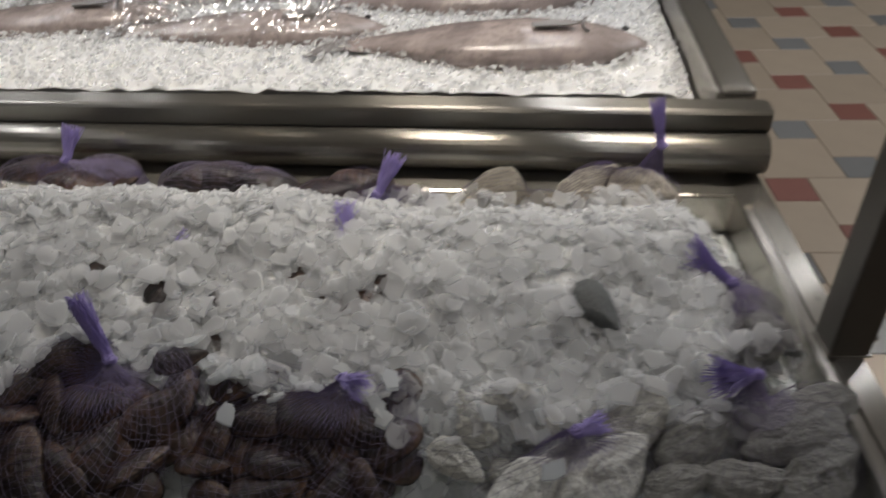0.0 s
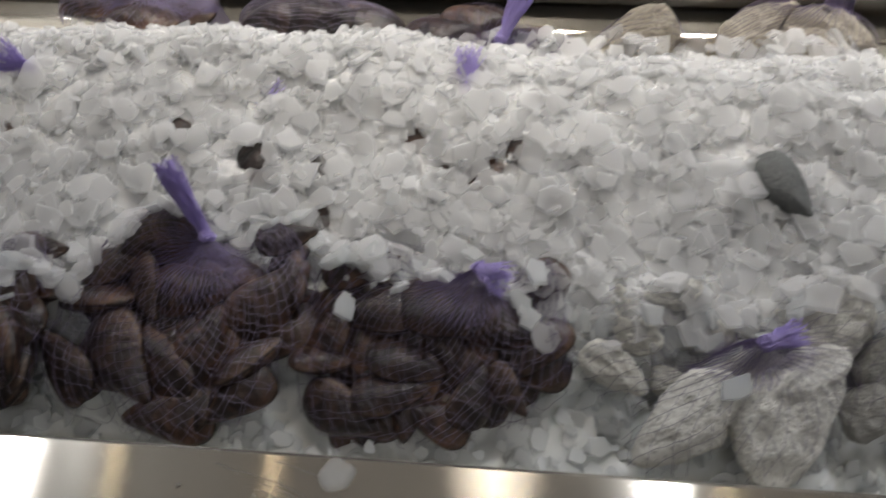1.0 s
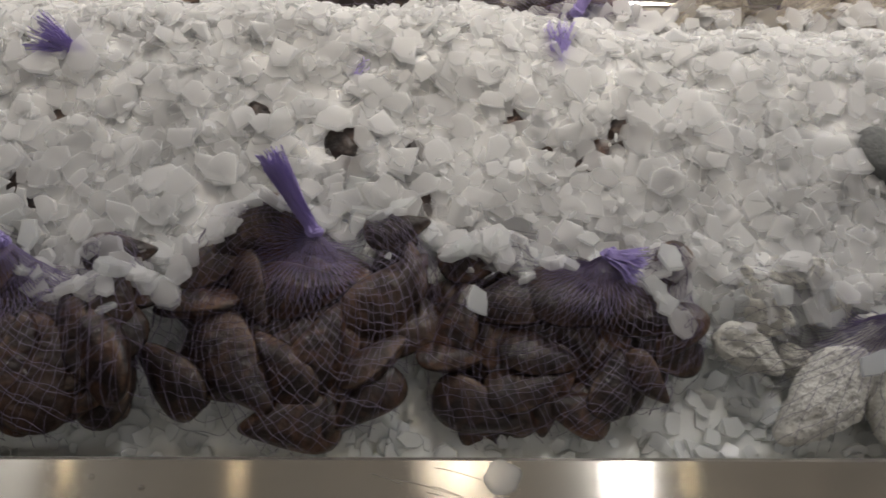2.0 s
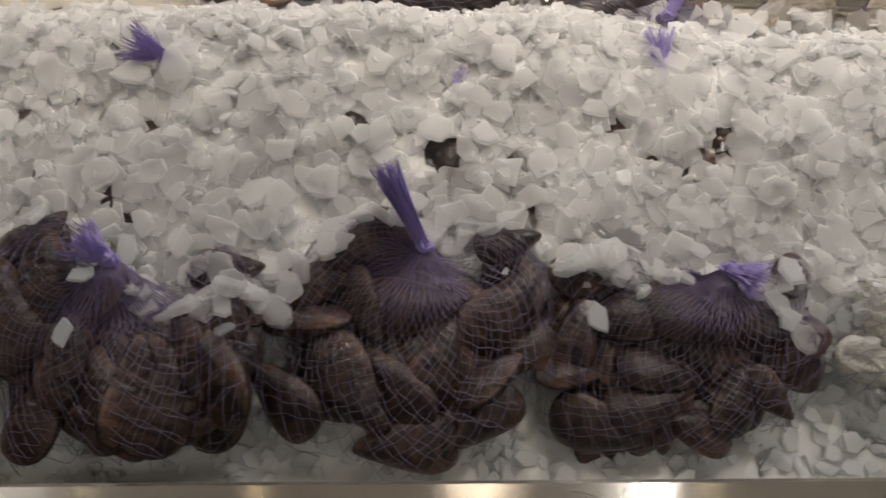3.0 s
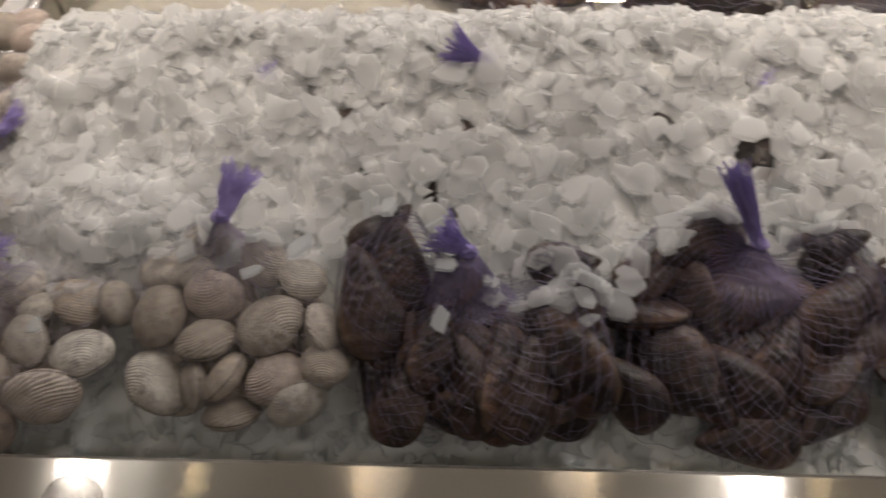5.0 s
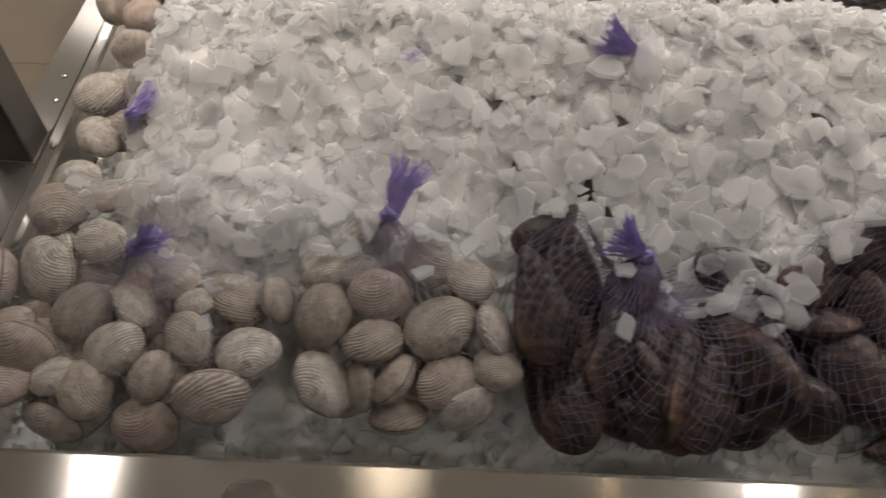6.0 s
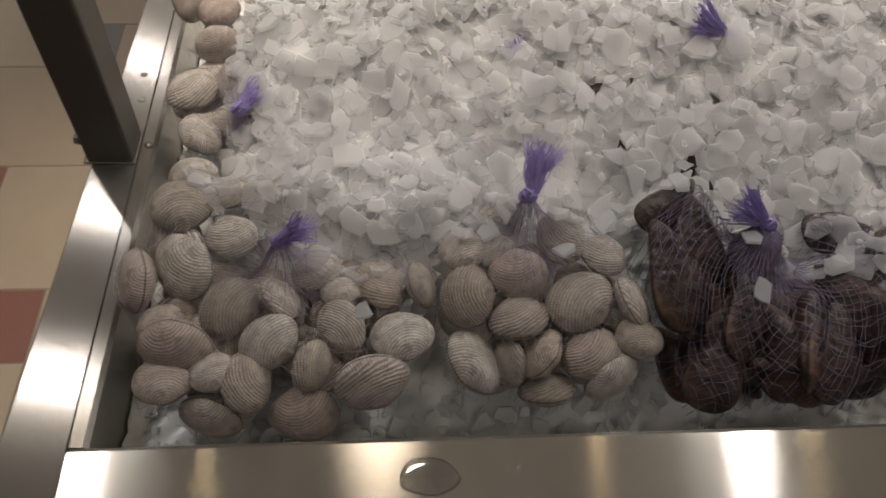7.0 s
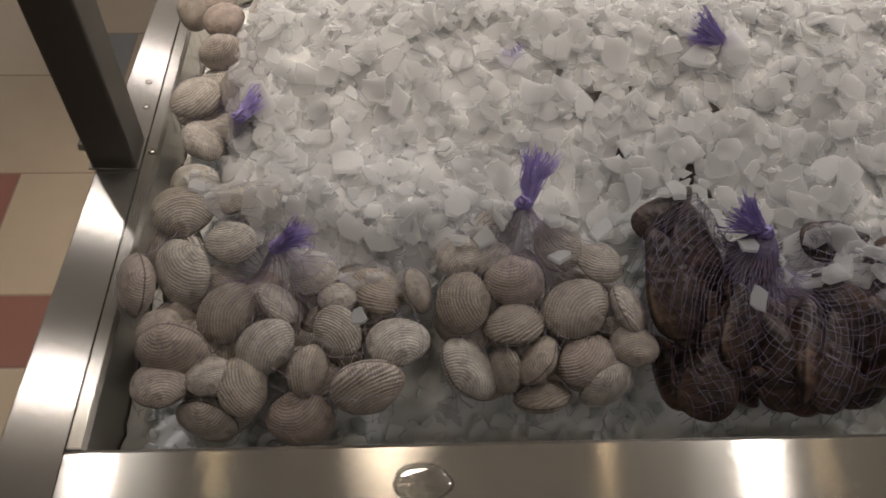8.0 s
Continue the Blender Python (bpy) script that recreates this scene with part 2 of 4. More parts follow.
def glow(name, color, strength):
    s = Mat(name)
    s.set(Base_Color=(0.8, 0.8, 0.8, 1), Emission_Color=(*color, 1), Emission_Strength=strength)
    return s.m


STEEL_X, STEEL_Y = steel("brushed_steel_lengthwise", "x", (0.57, 0.54, 0.485), 0.16), steel("brushed_steel_crosswise", "y", (0.42, 0.40, 0.365), 0.24)
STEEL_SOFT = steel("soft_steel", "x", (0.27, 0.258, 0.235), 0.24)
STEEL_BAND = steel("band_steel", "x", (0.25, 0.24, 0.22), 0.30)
STEEL_MARK = steel("scratched_steel", "y", (0.72, 0.70, 0.66), 0.35)
STEEL_DULL = steel("dull_steel", "x", (0.34, 0.33, 0.31), 0.42)
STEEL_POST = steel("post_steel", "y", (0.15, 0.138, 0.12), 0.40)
ICE = ice_material("ice_chips", (0.980, 0.985, 0.982), 0.45, 0.55, 0.66)
ICE_CORE = ice_material("packed_ice", (0.90, 0.905, 0.90), 0.4, 0.1, 0.0)
ICE_WET = ice_material("wet_ice", (0.90, 0.93, 0.93), 0.14, 0.30, 0.20)
ICE_CLEAR = ice_material("clear_ice_chip", (0.74, 0.77, 0.78), 0.10, 0.3, 0.62)
ICE_HALF = ice_material("half_clear_ice", (0.86, 0.885, 0.885), 0.20, 0.4, 0.62)
ICE_BED = ice_material("wet_packed_ice", (0.87, 0.895, 0.885), 0.18, 0.1, 0.0)
CLAM, MUSSEL = clam_material(), mussel_material()
OYSTER = oyster_material("oyster_shell", (0.88, 0.87, 0.82), (0.80, 0.79, 0.73), (0.60, 0.59, 0.53))
OYSTER_TAN = oyster_material("tan_oyster_shell", (0.60, 0.55, 0.47), (0.47, 0.43, 0.36), (0.34, 0.30, 0.24))
OYSTER_GREY = oyster_material("grey_oyster_shell", (0.50, 0.49, 0.45), (0.36, 0.355, 0.33), (0.25, 0.245, 0.22))
GATHER = net_material("gathered_net", (0.27, 0.22, 0.42), 0.0)
NET_PALE = net_material("pale_net_strand", (0.42, 0.37, 0.44), 0.0)
NET, TUFT = net_material("net_strand", (0.21, 0.18, 0.26), 0.0), net_material("net_tuft_purple", (0.46, 0.38, 0.78), 0.15)
TILE_BEIGE = tile_material("tile_beige", ((0.35, 0.285, 0.215), (0.41, 0.335, 0.255)))
TILE_RED = tile_material("tile_red", ((0.20, 0.085, 0.065), (0.24, 0.105, 0.085)))
TILE_GREY = tile_material("tile_grey", ((0.17, 0.17, 0.165), (0.21, 0.21, 0.205)))
JOINT = tile_material("tile_joint", ((0.22, 0.18, 0.14), (0.26, 0.21, 0.165)), True)
PLASTER = plain("wall_plaster", (0.24, 0.235, 0.225), (0.29, 0.285, 0.275), 0.8)
CEIL = plain("ceiling_paint", (0.66, 0.65, 0.62), (0.72, 0.71, 0.68), 0.8)
LENS = glow("lamp_lens", (1.0, 0.80, 0.52), 75.0)
LAMP_METAL = plain("lamp_metal", (0.10, 0.10, 0.10), (0.14, 0.14, 0.14), 0.4)

# ---- room ----
FLOOR_Z = 0.0


def room():
    floor = part("floor", box(-5.0, 7.0, -3.5, 10.0, FLOOR_Z - 0.15, FLOOR_Z - 0.004), JOINT)
    tagged(floor, "beige tiled floor with small red and grey accent tiles", "floor", kind="structure")
    ceil = part("ceiling", box(-5.0, 7.0, -3.5, 10.0, CEILING, CEILING + 0.12), CEIL)
    tagged(ceil, "plain painted ceiling", "ceiling", kind="structure")
    for name, ext in (("wall_west", (-5.15, -5.0, -3.5, 10.0)), ("wall_east", (7.0, 7.15, -3.5, 10.0)), ("wall_south", (-5.15, 7.15, -3.65, -3.5)), ("wall_north", (-5.15, 7.15, 10.0, 10.15))):
        w = part(name, box(*ext, FLOOR_Z - 0.15, CEILING + 0.12), PLASTER)
        tagged(w, "plain plastered wall closing the shop", "wall", kind="structure")
    return floor


floor = room()


def lamps():
    disc = bmesh.new()
    bmesh.ops.create_cone(disc, cap_ends=True, segments=20, radius1=0.075, radius2=0.06, depth=0.10)
    shade = bm_mesh("spot_housing", disc)
    shade.materials.append(LAMP_METAL)
    for i, x in enumerate(WARM_X):
        lamp = thing("ceiling_spot", pose(x, LAMP_Y, CEILING), "small round warm spotlight on the ceiling", "ceiling lamp", "warm ceiling spotlights")
        part("housing", shade, None, lamp).matrix_basis = pose(0, 0, -0.05)
    lens = bmesh.new()
    bmesh.ops.create_cone(lens, cap_ends=True, segments=20, radius1=0.020, radius2=0.020, depth=0.004)
    bulb = bm_mesh("lens", lens)
    bulb.materials.append(LENS)
    for ob in [o for o in scene.objects if o.name.startswith("ceiling_spot")]:
        part("lens", bulb, None, ob, "glowing warm lens").matrix_basis = pose(0, 0, -0.1025)
    frame_bm = box(-0.13, 0.13, -0.10, 0.10, -0.04, 0.0, 0.006)
    body = bm_mesh("panel_body", frame_bm)
    body.materials.append(LAMP_METAL)
    for x in PANEL_X:
        for y, watts in PANEL_AND_FILL_ROWS:
            lamp = thing("ceiling_panel", pose(x, y, CEILING), "small square white light panel on the ceiling, front two rows added as fill", "ceiling lamp", "white ceiling light panels")
            part("housing", body, None, lamp)


lamps()

# ---- front display table ----
X0, X1 = -1.105, 0.404          # outer edges
SEAM0, SEAM1 = -1.069, 0.372    # plate joints
LIP0, LIP1 = -1.056, 0.358      # inner edges
RIM_Z, RIM_Y, FRONT_Y = 0.83, 0.42, 0.29
BED_Z = 0.765


def back_y(x):
    """The back edge of the tray, which runs a little askew."""
    return 0.925 + 0.045 * (LIP1 - x)


def display_table():
    table = thing("display_table", pose(0, 0, 0), "brushed stainless steel fish counter with a sunken ice tray", "display table")
    # front rim: flat top, rounded front, turned down inside
    prof = [(RIM_Y, RIM_Z - 0.002), (RIM_Y - 0.003, RIM_Z)]
    prof += [(FRONT_Y + 0.03 - 0.03 * math.sin(a), RIM_Z - 0.03 + 0.03 * math.cos(a)) for a in np.linspace(0, math.pi / 2, 7)]
    prof += [(FRONT_Y, RIM_Z - 0.09), (FRONT_Y + 0.01, RIM_Z - 0.1), (RIM_Y, RIM_Z - 0.1)]
    part("front_rim", extrude_profile(prof, SEAM0 + 0.0006, SEAM1 - 0.0006), STEEL_X, table)
    # side plates, with their outer edge turned down, and the narrow inner lips
    for sx, outer, seam, lip in ((-1, X0, SEAM0, LIP0), (1, X1, SEAM1, LIP1)):
        p = [(seam, RIM_Z + 0.0012), (outer - sx * 0.004, RIM_Z + 0.0012), (outer, RIM_Z - 0.004), (outer, RIM_Z - 0.09), (seam, RIM_Z - 0.09)]
        bm = extrude_profile(p, -FRONT_Y, -1.03)
        for v in bm.verts:
            v.co = Vector((v.co.y, -v.co.x, v.co.z))
            if v.co.x < seam - 0.01:
                v.co.x += -0.004 + 0.031 * (v.co.y - 0.70)
        bmesh.ops.recalc_face_normals(bm, faces=bm.faces[:])
        part("side_plate", bm, STEEL_Y, table)
        p = [(seam - sx * 0.0008, RIM_Z - 0.0005), (lip + sx * 0.003, RIM_Z - 0.0015), (lip, RIM_Z - 0.005), (lip, RIM_Z - 0.09), (seam - sx * 0.0008, RIM_Z - 0.09)]
        bm = extrude_profile(p, -RIM_Y - 0.0006, -0.985)
        for v in bm.verts:
            v.co = Vector((v.co.y, -v.co.x, v.co.z))
        bmesh.ops.recalc_face_normals(bm, faces=bm.faces[:])
        part("side_lip", bm, STEEL_Y, table)
    # back rim
    bm = bmesh.new()
    quad = [(LIP0 + 0.0006, back_y(LIP0)), (LIP1 - 0.0006, back_y(LIP1)), (LIP1 - 0.0006, back_y(LIP1) + 0.07), (LIP0 + 0.0006, back_y(LIP0) + 0.07)]
    low = [bm.verts.new((x, y, RIM_Z - 0.09)) for x, y in quad]
    top = [bm.verts.new((x, y, RIM_Z - 0.001)) for x, y in quad]
    bm.faces.new(top)
    bm.faces.new(low[::-1])
    for i in range(4):
        bm.faces.new((low[i], low[(i + 1) % 4], top[(i + 1) % 4], top[i]))
    bmesh.ops.bevel(bm, geom=[e for e in bm.edges if all(v in top for v in e.verts)], offset=0.004, segments=2, affect="EDGES", profile=0.5)
    part("back_rim", bm, STEEL_X, table)
    # tray bottom and closed body down to the floor
    part("tray_bottom", box(LIP0, LIP1, RIM_Y, 0.99, 0.70, 0.712), STEEL_DULL, table)
    part("body", box(X0 + 0.02, X1 - 0.02, FRONT_Y + 0.05, 0.98, 0.10, 0.698, 0.004), STEEL_DULL, table)
    part("plinth", box(X0 + 0.07, X1 - 0.07, FRONT_Y + 0.12, 0.95, FLOOR_Z, 0.099), STEEL_DULL, table)
    rng = random.Random(6)
    lines = []
    for i in range(11):
        x, y, run, dip = -0.27 + rng.uniform(-0.03, 0.05), 0.412 - 0.0042 * i, rng.uniform(0.02, 0.05), rng.uniform(0.15, 0.45)
        q = np.linspace(0, 1, 7)
        lines.append(np.stack([x + run * q, y - dip * run * q ** 1.3, np.full(7, RIM_Z + 0.0001)], -1))
    v, f = tubes(np.array(lines), 0.00022)
    part("scratch", mesh_np("scratch", v, f), STEEL_MARK, table, "bright scratches in the front rim")["kind"] = "stuff"
    rivet = bmesh.new()
    bmesh.ops.create_uvsphere(rivet, u_segments=10, v_segments=6, radius=0.0035)
    for v in rivet.verts:
        v.co.z *= 0.4
    head = bm_mesh("rivet", rivet, True)
    head.materials.append(STEEL_Y)
    for x, y in ((-1.078, 0.756), (-1.0625, 0.700), (-1.082, 0.79), (0.381, 0.80), (0.389, 0.72)):
        part("rivet", head, None, table).matrix_basis = pose(x, y, RIM_Z + 0.0012 if abs(x + 1.0625) > 0.001 else RIM_Z - 0.0005)
    return table


table = display_table()


def guard_post(x, y, sx, label, lean=0.0):
    post = thing("guard_post", pose(x, y, RIM_Z + 0.0015, 0, lean, 0), label, "post", "upright counter posts")
    shaft = bmesh.new()
    box(-0.0195, 0.0195, -0.0195, 0.0195, 0.0, 0.68, 0.0025, shaft)
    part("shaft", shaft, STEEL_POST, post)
    part("foot_plate", box(-0.0215, 0.0215, -0.0215, 0.0215, -0.0003, 0.0025, 0.0008), STEEL_Y, post)
    bolt = bmesh.new()
    bmesh.ops.create_cone(bolt, cap_ends=True, segments=12, radius1=0.0028, radius2=0.0028, depth=0.010)
    bmesh.ops.create_cone(bolt, cap_ends=True, segments=6, radius1=0.0052, radius2=0.0048, depth=0.004, matrix=Matrix.Translation((0, 0, 0.0055)))
    b = part("bolt", bolt, STEEL_Y, post)
    b.matrix_basis = pose(sx * 0.0245, 0.0, 0.008, 0, sx * 90, 0)


guard_post(-1.0905, 0.6965, -1, "square dark steel post bolted to the counter rim beside the clams", 2.8)
guard_post(0.3865, 0.6495, 1, "square dark steel post bolted to the counter rim beside the oysters")

# ---- fish table behind ----
FISH = pose(0.407, 1.0, 0, 0, 0, -3.0)


def fish_table():
    t = thing("fish_table", FISH, "stainless steel fish counter with a rounded front edge", "display table")
    # rounded nose below, flat band above it
    nose = [(-0.020 - 0.026 * math.sin(a), 0.861 + 0.0275 * math.cos(a)) for a in np.linspace(0.1, math.pi * 0.95, 12)]
    nose += [(0.06, 0.8335), (0.06, 0.888)]
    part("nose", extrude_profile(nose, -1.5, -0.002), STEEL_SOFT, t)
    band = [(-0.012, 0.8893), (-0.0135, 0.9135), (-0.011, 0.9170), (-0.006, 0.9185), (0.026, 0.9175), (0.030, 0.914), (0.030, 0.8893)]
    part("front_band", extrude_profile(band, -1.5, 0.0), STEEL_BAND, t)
    part("inner_ledge", box(-1.5, -0.055, 0.0605, 0.12, 0.80, 0.868, 0.002), STEEL_DULL, t)
    for x0, x1 in ((-0.054, 0.0), (-1.555, -1.501)):
        part("side_rail", box(x0, x1, 0.0605, 1.3, 0.80, 0.9165, 0.012, segments=4), STEEL_Y, t)
    part("tray_bottom", box(-1.5, -0.055, 0.121, 1.3, 0.79, 0.81), STEEL_DULL, t)
    part("body", box(-1.5, -0.06, 0.10, 1.25, 0.10, 0.789), STEEL_DULL, t)
    part("plinth", box(-1.45, -0.11, 0.16, 1.2, FLOOR_Z, 0.0995), STEEL_DULL, t)


fish_table()

# ---- shells ----
TILT = Vector((0, -0.40, 0.90)).normalized()


def bivalve(kind, seed, around=30, rings=8):
    """A closed shell of unit length: long axis x, valves up and down in z."""
    rng = np.random.RandomState(seed)
    ph = np.linspace(0, 2 * math.pi, around, endpoint=False)
    if kind == "clam":
        ox, oy = 0.5 * np.cos(ph), 0.41 * np.sin(ph) * (1 + 0.10 * np.cos(ph))
        oy = np.where(oy > 0, oy * (1.0 + 0.10 * np.exp(-((ox + 0.1) / 0.13) ** 2)), oy)
        cx, cy, thick, power = -0.05, 0.10, 0.245, 0.64
        wobble = 0.012
    elif kind == "mussel":
        ox = 0.5 * np.cos(ph)
        oy = 0.265 * np.sign(np.sin(ph)) * np.abs(np.sin(ph)) ** 0.9 * (1 + 0.55 * np.cos(ph)) - 0.05 * (np.cos(ph) - 0.2) ** 2
        cx, cy, thick, power = -0.06, 0.02, 0.165, 0.78
        wobble = 0.016
    else:
        ox = 0.5 * np.cos(ph) * (1 + 0.06 * np.sin(3 * ph + seed))
        oy = (0.225 + 0.04 * rng.rand()) * np.sin(ph) * (1 + 0.42 * np.cos(ph))
        oy = oy + (rng.rand() - 0.3) * 0.6 * (ox ** 2 - 0.1)
        cx, cy, thick, power = -0.04, 0.0, 0.155, 0.52
        wobble = 0.05
    verts, faces = [], []
    levels = [1.0 - (i / rings) ** 1.5 for i in range(rings)]
    for side in (1, -1):
        for rho in levels[(0 if side == 1 else 1):]:
            h = thick * max(0.0, 1 - rho ** 2.3) ** power + (0.006 if rho < 1 else 0.0)
            for x, y in zip(ox, oy):
                p = Vector((x * rho + cx * (1 - rho), y * rho + cy * (1 - rho), side * h))
                q = p * (9.0 if kind == "oyster" else 4.0) + Vector((seed * 3.1, side * 2.0, seed))
                d = noise.fractal(q, 1.0, 2.0, 4) * wobble
                if kind == "oyster":
                    step = math.floor(rho * 6 + noise.noise(q * 0.4) * 1.4)
                    d += 0.014 * (step % 2) - 0.01
                    p.x += noise.noise(q + Vector((5, 0, 0))) * 0.035
                    p.y += noise.noise(q + Vector((0, 9, 0))) * 0.035
                elif rho == 1.0:
                    d *= 0.25
                p.z += side * d if rho < 1 else d
                verts.append(p)
    pole = len(verts)
    for side in (1, -1):
        verts.append(Vector((cx, cy, side * (thick + 0.006))))
    n = around

    def ring(side, k):
        return k * n if side == 1 or k == 0 else (rings + k - 1) * n

    for side in (1, -1):
        for k in range(rings - 1):
            a, b = ring(side, k), ring(side, k + 1)
            for i in range(n):
                j = (i + 1) % n
                f = (a + i, a + j, b + j, b + i)
                faces.append(f if side == 1 else f[::-1])
        a, top = ring(side, rings - 1), pole + (0 if side == 1 else 1)
        for i in range(n):
            f = (a + i, a + (i + 1) % n, top)
            faces.append(f if side == 1 else f[::-1])
    return mesh_of(kind, verts, faces)


SHELLS = {}
for kind, mat, count in (("clam", CLAM, 5), ("mussel", MUSSEL, 5), ("oyster", OYSTER, 6)):
    SHELLS[kind] = []
    for s in range(count):
        me = bivalve(kind, s + 1, 36 if kind == "oyster" else 30, 11 if kind == "oyster" else 8)
        me.materials.append(mat)
        SHELLS[kind].append(me)
ASPECT = {"clam": (0.42, 0.27), "mussel": (0.29, 0.19), "oyster": (0.28, 0.17)}
BUMPS = []     # (centre, frame, half sizes) of all shells, over which nets and ice lie


def shell_frame(x, y, z, yaw, edge, mm):
    """A shell lying in the sloping face of its heap, turned by yaw and set on edge by some degrees."""
    d = Vector((math.cos(radians(yaw)), math.sin(radians(yaw)), 0))
    d = (d - TILT * d.dot(TILT)).normalized()
    up = Matrix.Rotation(radians(edge), 3, d) @ TILT
    side = up.cross(d)
    m = Matrix((d, side, up)).transposed().to_4x4()
    return Matrix.Translation((x, y, z)) @ m @ Matrix.Scale(mm / 1000, 4)


def add_shells(bag, kind, rows, rng, limit=95):
    for x, y, z, yaw, edge, mm in rows:
        mm = min(mm, limit)
        m = shell_frame(x, y, z, yaw + (180 if rng.random() < 0.5 else 0), (edge + {"clam": 9, "mussel": 6, "oyster": 0}[kind]) * rng.choice((-1, 1)) + rng.uniform(-8, 8), mm)
        ob = part(kind + "_shell", rng.choice(SHELLS[kind]), None, bag)
        ob.matrix_basis = bag.matrix_world.inverted() @ m
        w, t = ASPECT[kind]
        BUMPS.append((np.array(m.translation), np.array(m.to_3x3().normalized()), np.array((0.5, w, t)) * mm / 1000))


def filler(rows, rng, count, kind, drop=0.022):
    """Shells underneath the ones on top, so that the heap is full."""
    out = []
    for _ in range(count):
        a, b = rng.choice(rows), rng.choice(rows)
        k = rng.uniform(0.2, 0.8)
        if math.hypot(a[0] - b[0], a[1] - b[1]) > 0.12:
            k = 0.1
        out.append((a[0] + (b[0] - a[0]) * k, a[1] + (b[1] - a[1]) * k + 0.008, a[2] + (b[2] - a[2]) * k - drop, rng.uniform(0, 180), rng.uniform(0, 40), a[5]))
    return out


GX = np.arange(-1.06, 0.365, 0.004)
GY = np.arange(0.40, 1.0, 0.004)


def mound(x, y):
    """Height of the heaped ice before the bags are laid in."""
    ys = (0.40, 0.47, 0.52, 0.58, 0.65, 0.70, 0.75, 0.79, 0.83, 0.87, 0.92, 1.0)
    zs = (0.768, 0.776, 0.790, 0.825, 0.860, 0.880, 0.898, 0.900, 0.882, 0.845, 0.815, 0.80)
    z = np.interp(y, ys, zs)
    z = z + 0.045 * np.exp(-((x + 0.86) / 0.10) ** 2 - ((y - 0.585) / 0.06) ** 2)
    z = z + 0.010 * np.exp(-((x + 0.6) / 0.25) ** 2 - ((y - 0.74) / 0.09) ** 2)
    k = np.clip((-0.05 - x) / 0.16, 0, 1)
    z = z + (0.030 * k * k * (3 - 2 * k) - 0.014) * np.exp(-((y - 0.83) / 0.06) ** 2)
    left = np.clip((x + 1.05) / 0.11, 0, 1)
    right = np.clip((0.35 - x) / 0.10, 0, 1)
    keep = (left * left * (3 - 2 * left)) * (right * right * (3 - 2 * right))
    return 0.775 + (z - 0.775) * keep + (0.004 * np.sin(x * 31 + y * 17) * np.sin(y * 43 - x * 13) + 0.0028 * np.sin(x * 88 + 3 * np.sin(y * 51)) * np.sin(y * 97 + x * 39)) * keep


def envelope(bumps, grow=0.0):
    """Height over the table of the shells given, on the grid; very low where there is none."""
    xx, yy = np.meshgrid(GX, GY, indexing="ij")
    top = np.full(xx.shape, 0.5)
    for c, r, half in bumps:
        h = half + grow
        a = r @ np.diag(1 / h ** 2) @ r.T
        dx, dy = xx - c[0], yy - c[1]
        bb = a[0, 2] * dx + a[1, 2] * dy
        cc = a[0, 0] * dx * dx + 2 * a[0, 1] * dx * dy + a[1, 1] * dy * dy - 1
        disc = bb * bb - a[2, 2] * cc
        z = np.where(disc > 0, c[2] + (-bb + np.sqrt(np.maximum(disc, 0))) / a[2, 2], 0.5)
        top = np.maximum(top, z)
    return top


def blurred(h, times):
    for _ in range(times):
        p = np.pad(h, 1, mode="edge")
        h = (p[:-2, 1:-1] + p[2:, 1:-1] + p[1:-1, :-2] + p[1:-1, 2:] + 4 * p[1:-1, 1:-1]) / 8
    return h


def sample(h, x, y):
    i = np.clip((np.asarray(x) - GX[0]) / 0.004, 0, len(GX) - 1.001)
    j = np.clip((np.asarray(y) - GY[0]) / 0.004, 0, len(GY) - 1.001)
    i0, j0 = i.astype(int), j.astype(int)
    a, b = i - i0, j - j0
    return h[i0, j0] * (1 - a) * (1 - b) + h[i0 + 1, j0] * a * (1 - b) + h[i0, j0 + 1] * (1 - a) * b + h[i0 + 1, j0 + 1] * a * b


MX, MY = np.meshgrid(GX, GY, indexing="ij")
BASE = mound(MX, MY)


def net_mesh(knot, center, radii, bumps, strands, twist, rng, reach=1.04, thick=0.00026):
    """Diamond netting that runs from the knot over the shells to the foot of the bag."""
    env = np.maximum(envelope(bumps, 0.0012), BASE - 0.004)
    for _ in range(26):
        env = np.maximum(env, blurred(env, 2) - 0.0003)
    env = blurred(env, 1) + 0.001
    mask = blurred((envelope(bumps, 0.002) > 0.6).astype(float), 3)
    k = 72
    s = np.linspace(0.0, reach, k)
    paths = []
    for sign in (1, -1):
        for i in range(strands):
            th = 2 * math.pi * (i + 0.14 * rng.random()) / strands + sign * twist * s ** 1.35 + 0.02 * np.sin(11 * s + i)
            r = 1 + 0.03 * math.sin(3 * i)
            px = center[0] + radii[0] * r * np.cos(th)
            py = center[1] + radii[1] * r * np.sin(th)
            e = s ** 0.9 + sign * 0.006 * np.sin(s * 75)
            x, y = knot[0] + (px - knot[0]) * e, knot[1] + (py - knot[1]) * e
            over = np.nonzero((sample(mask, x, y) > 0.25) | (s < 0.12))[0][-1]
            x[over:], y[over:] = x[over], y[over]
            z = sample(env, x, y)
            near = np.clip(s / 0.16, 0, 1)
            near = near * near * (3 - 2 * near)
            z = np.maximum(knot[2] * (1 - near) + z * near, z)
            p = np.stack([x, y, z + sign * 0.0002], -1)
            p[over:] += np.outer(np.arange(k - over), (0, 0.00004, -0.0002))
            paths.append(p)
    return tubes(paths, thick)


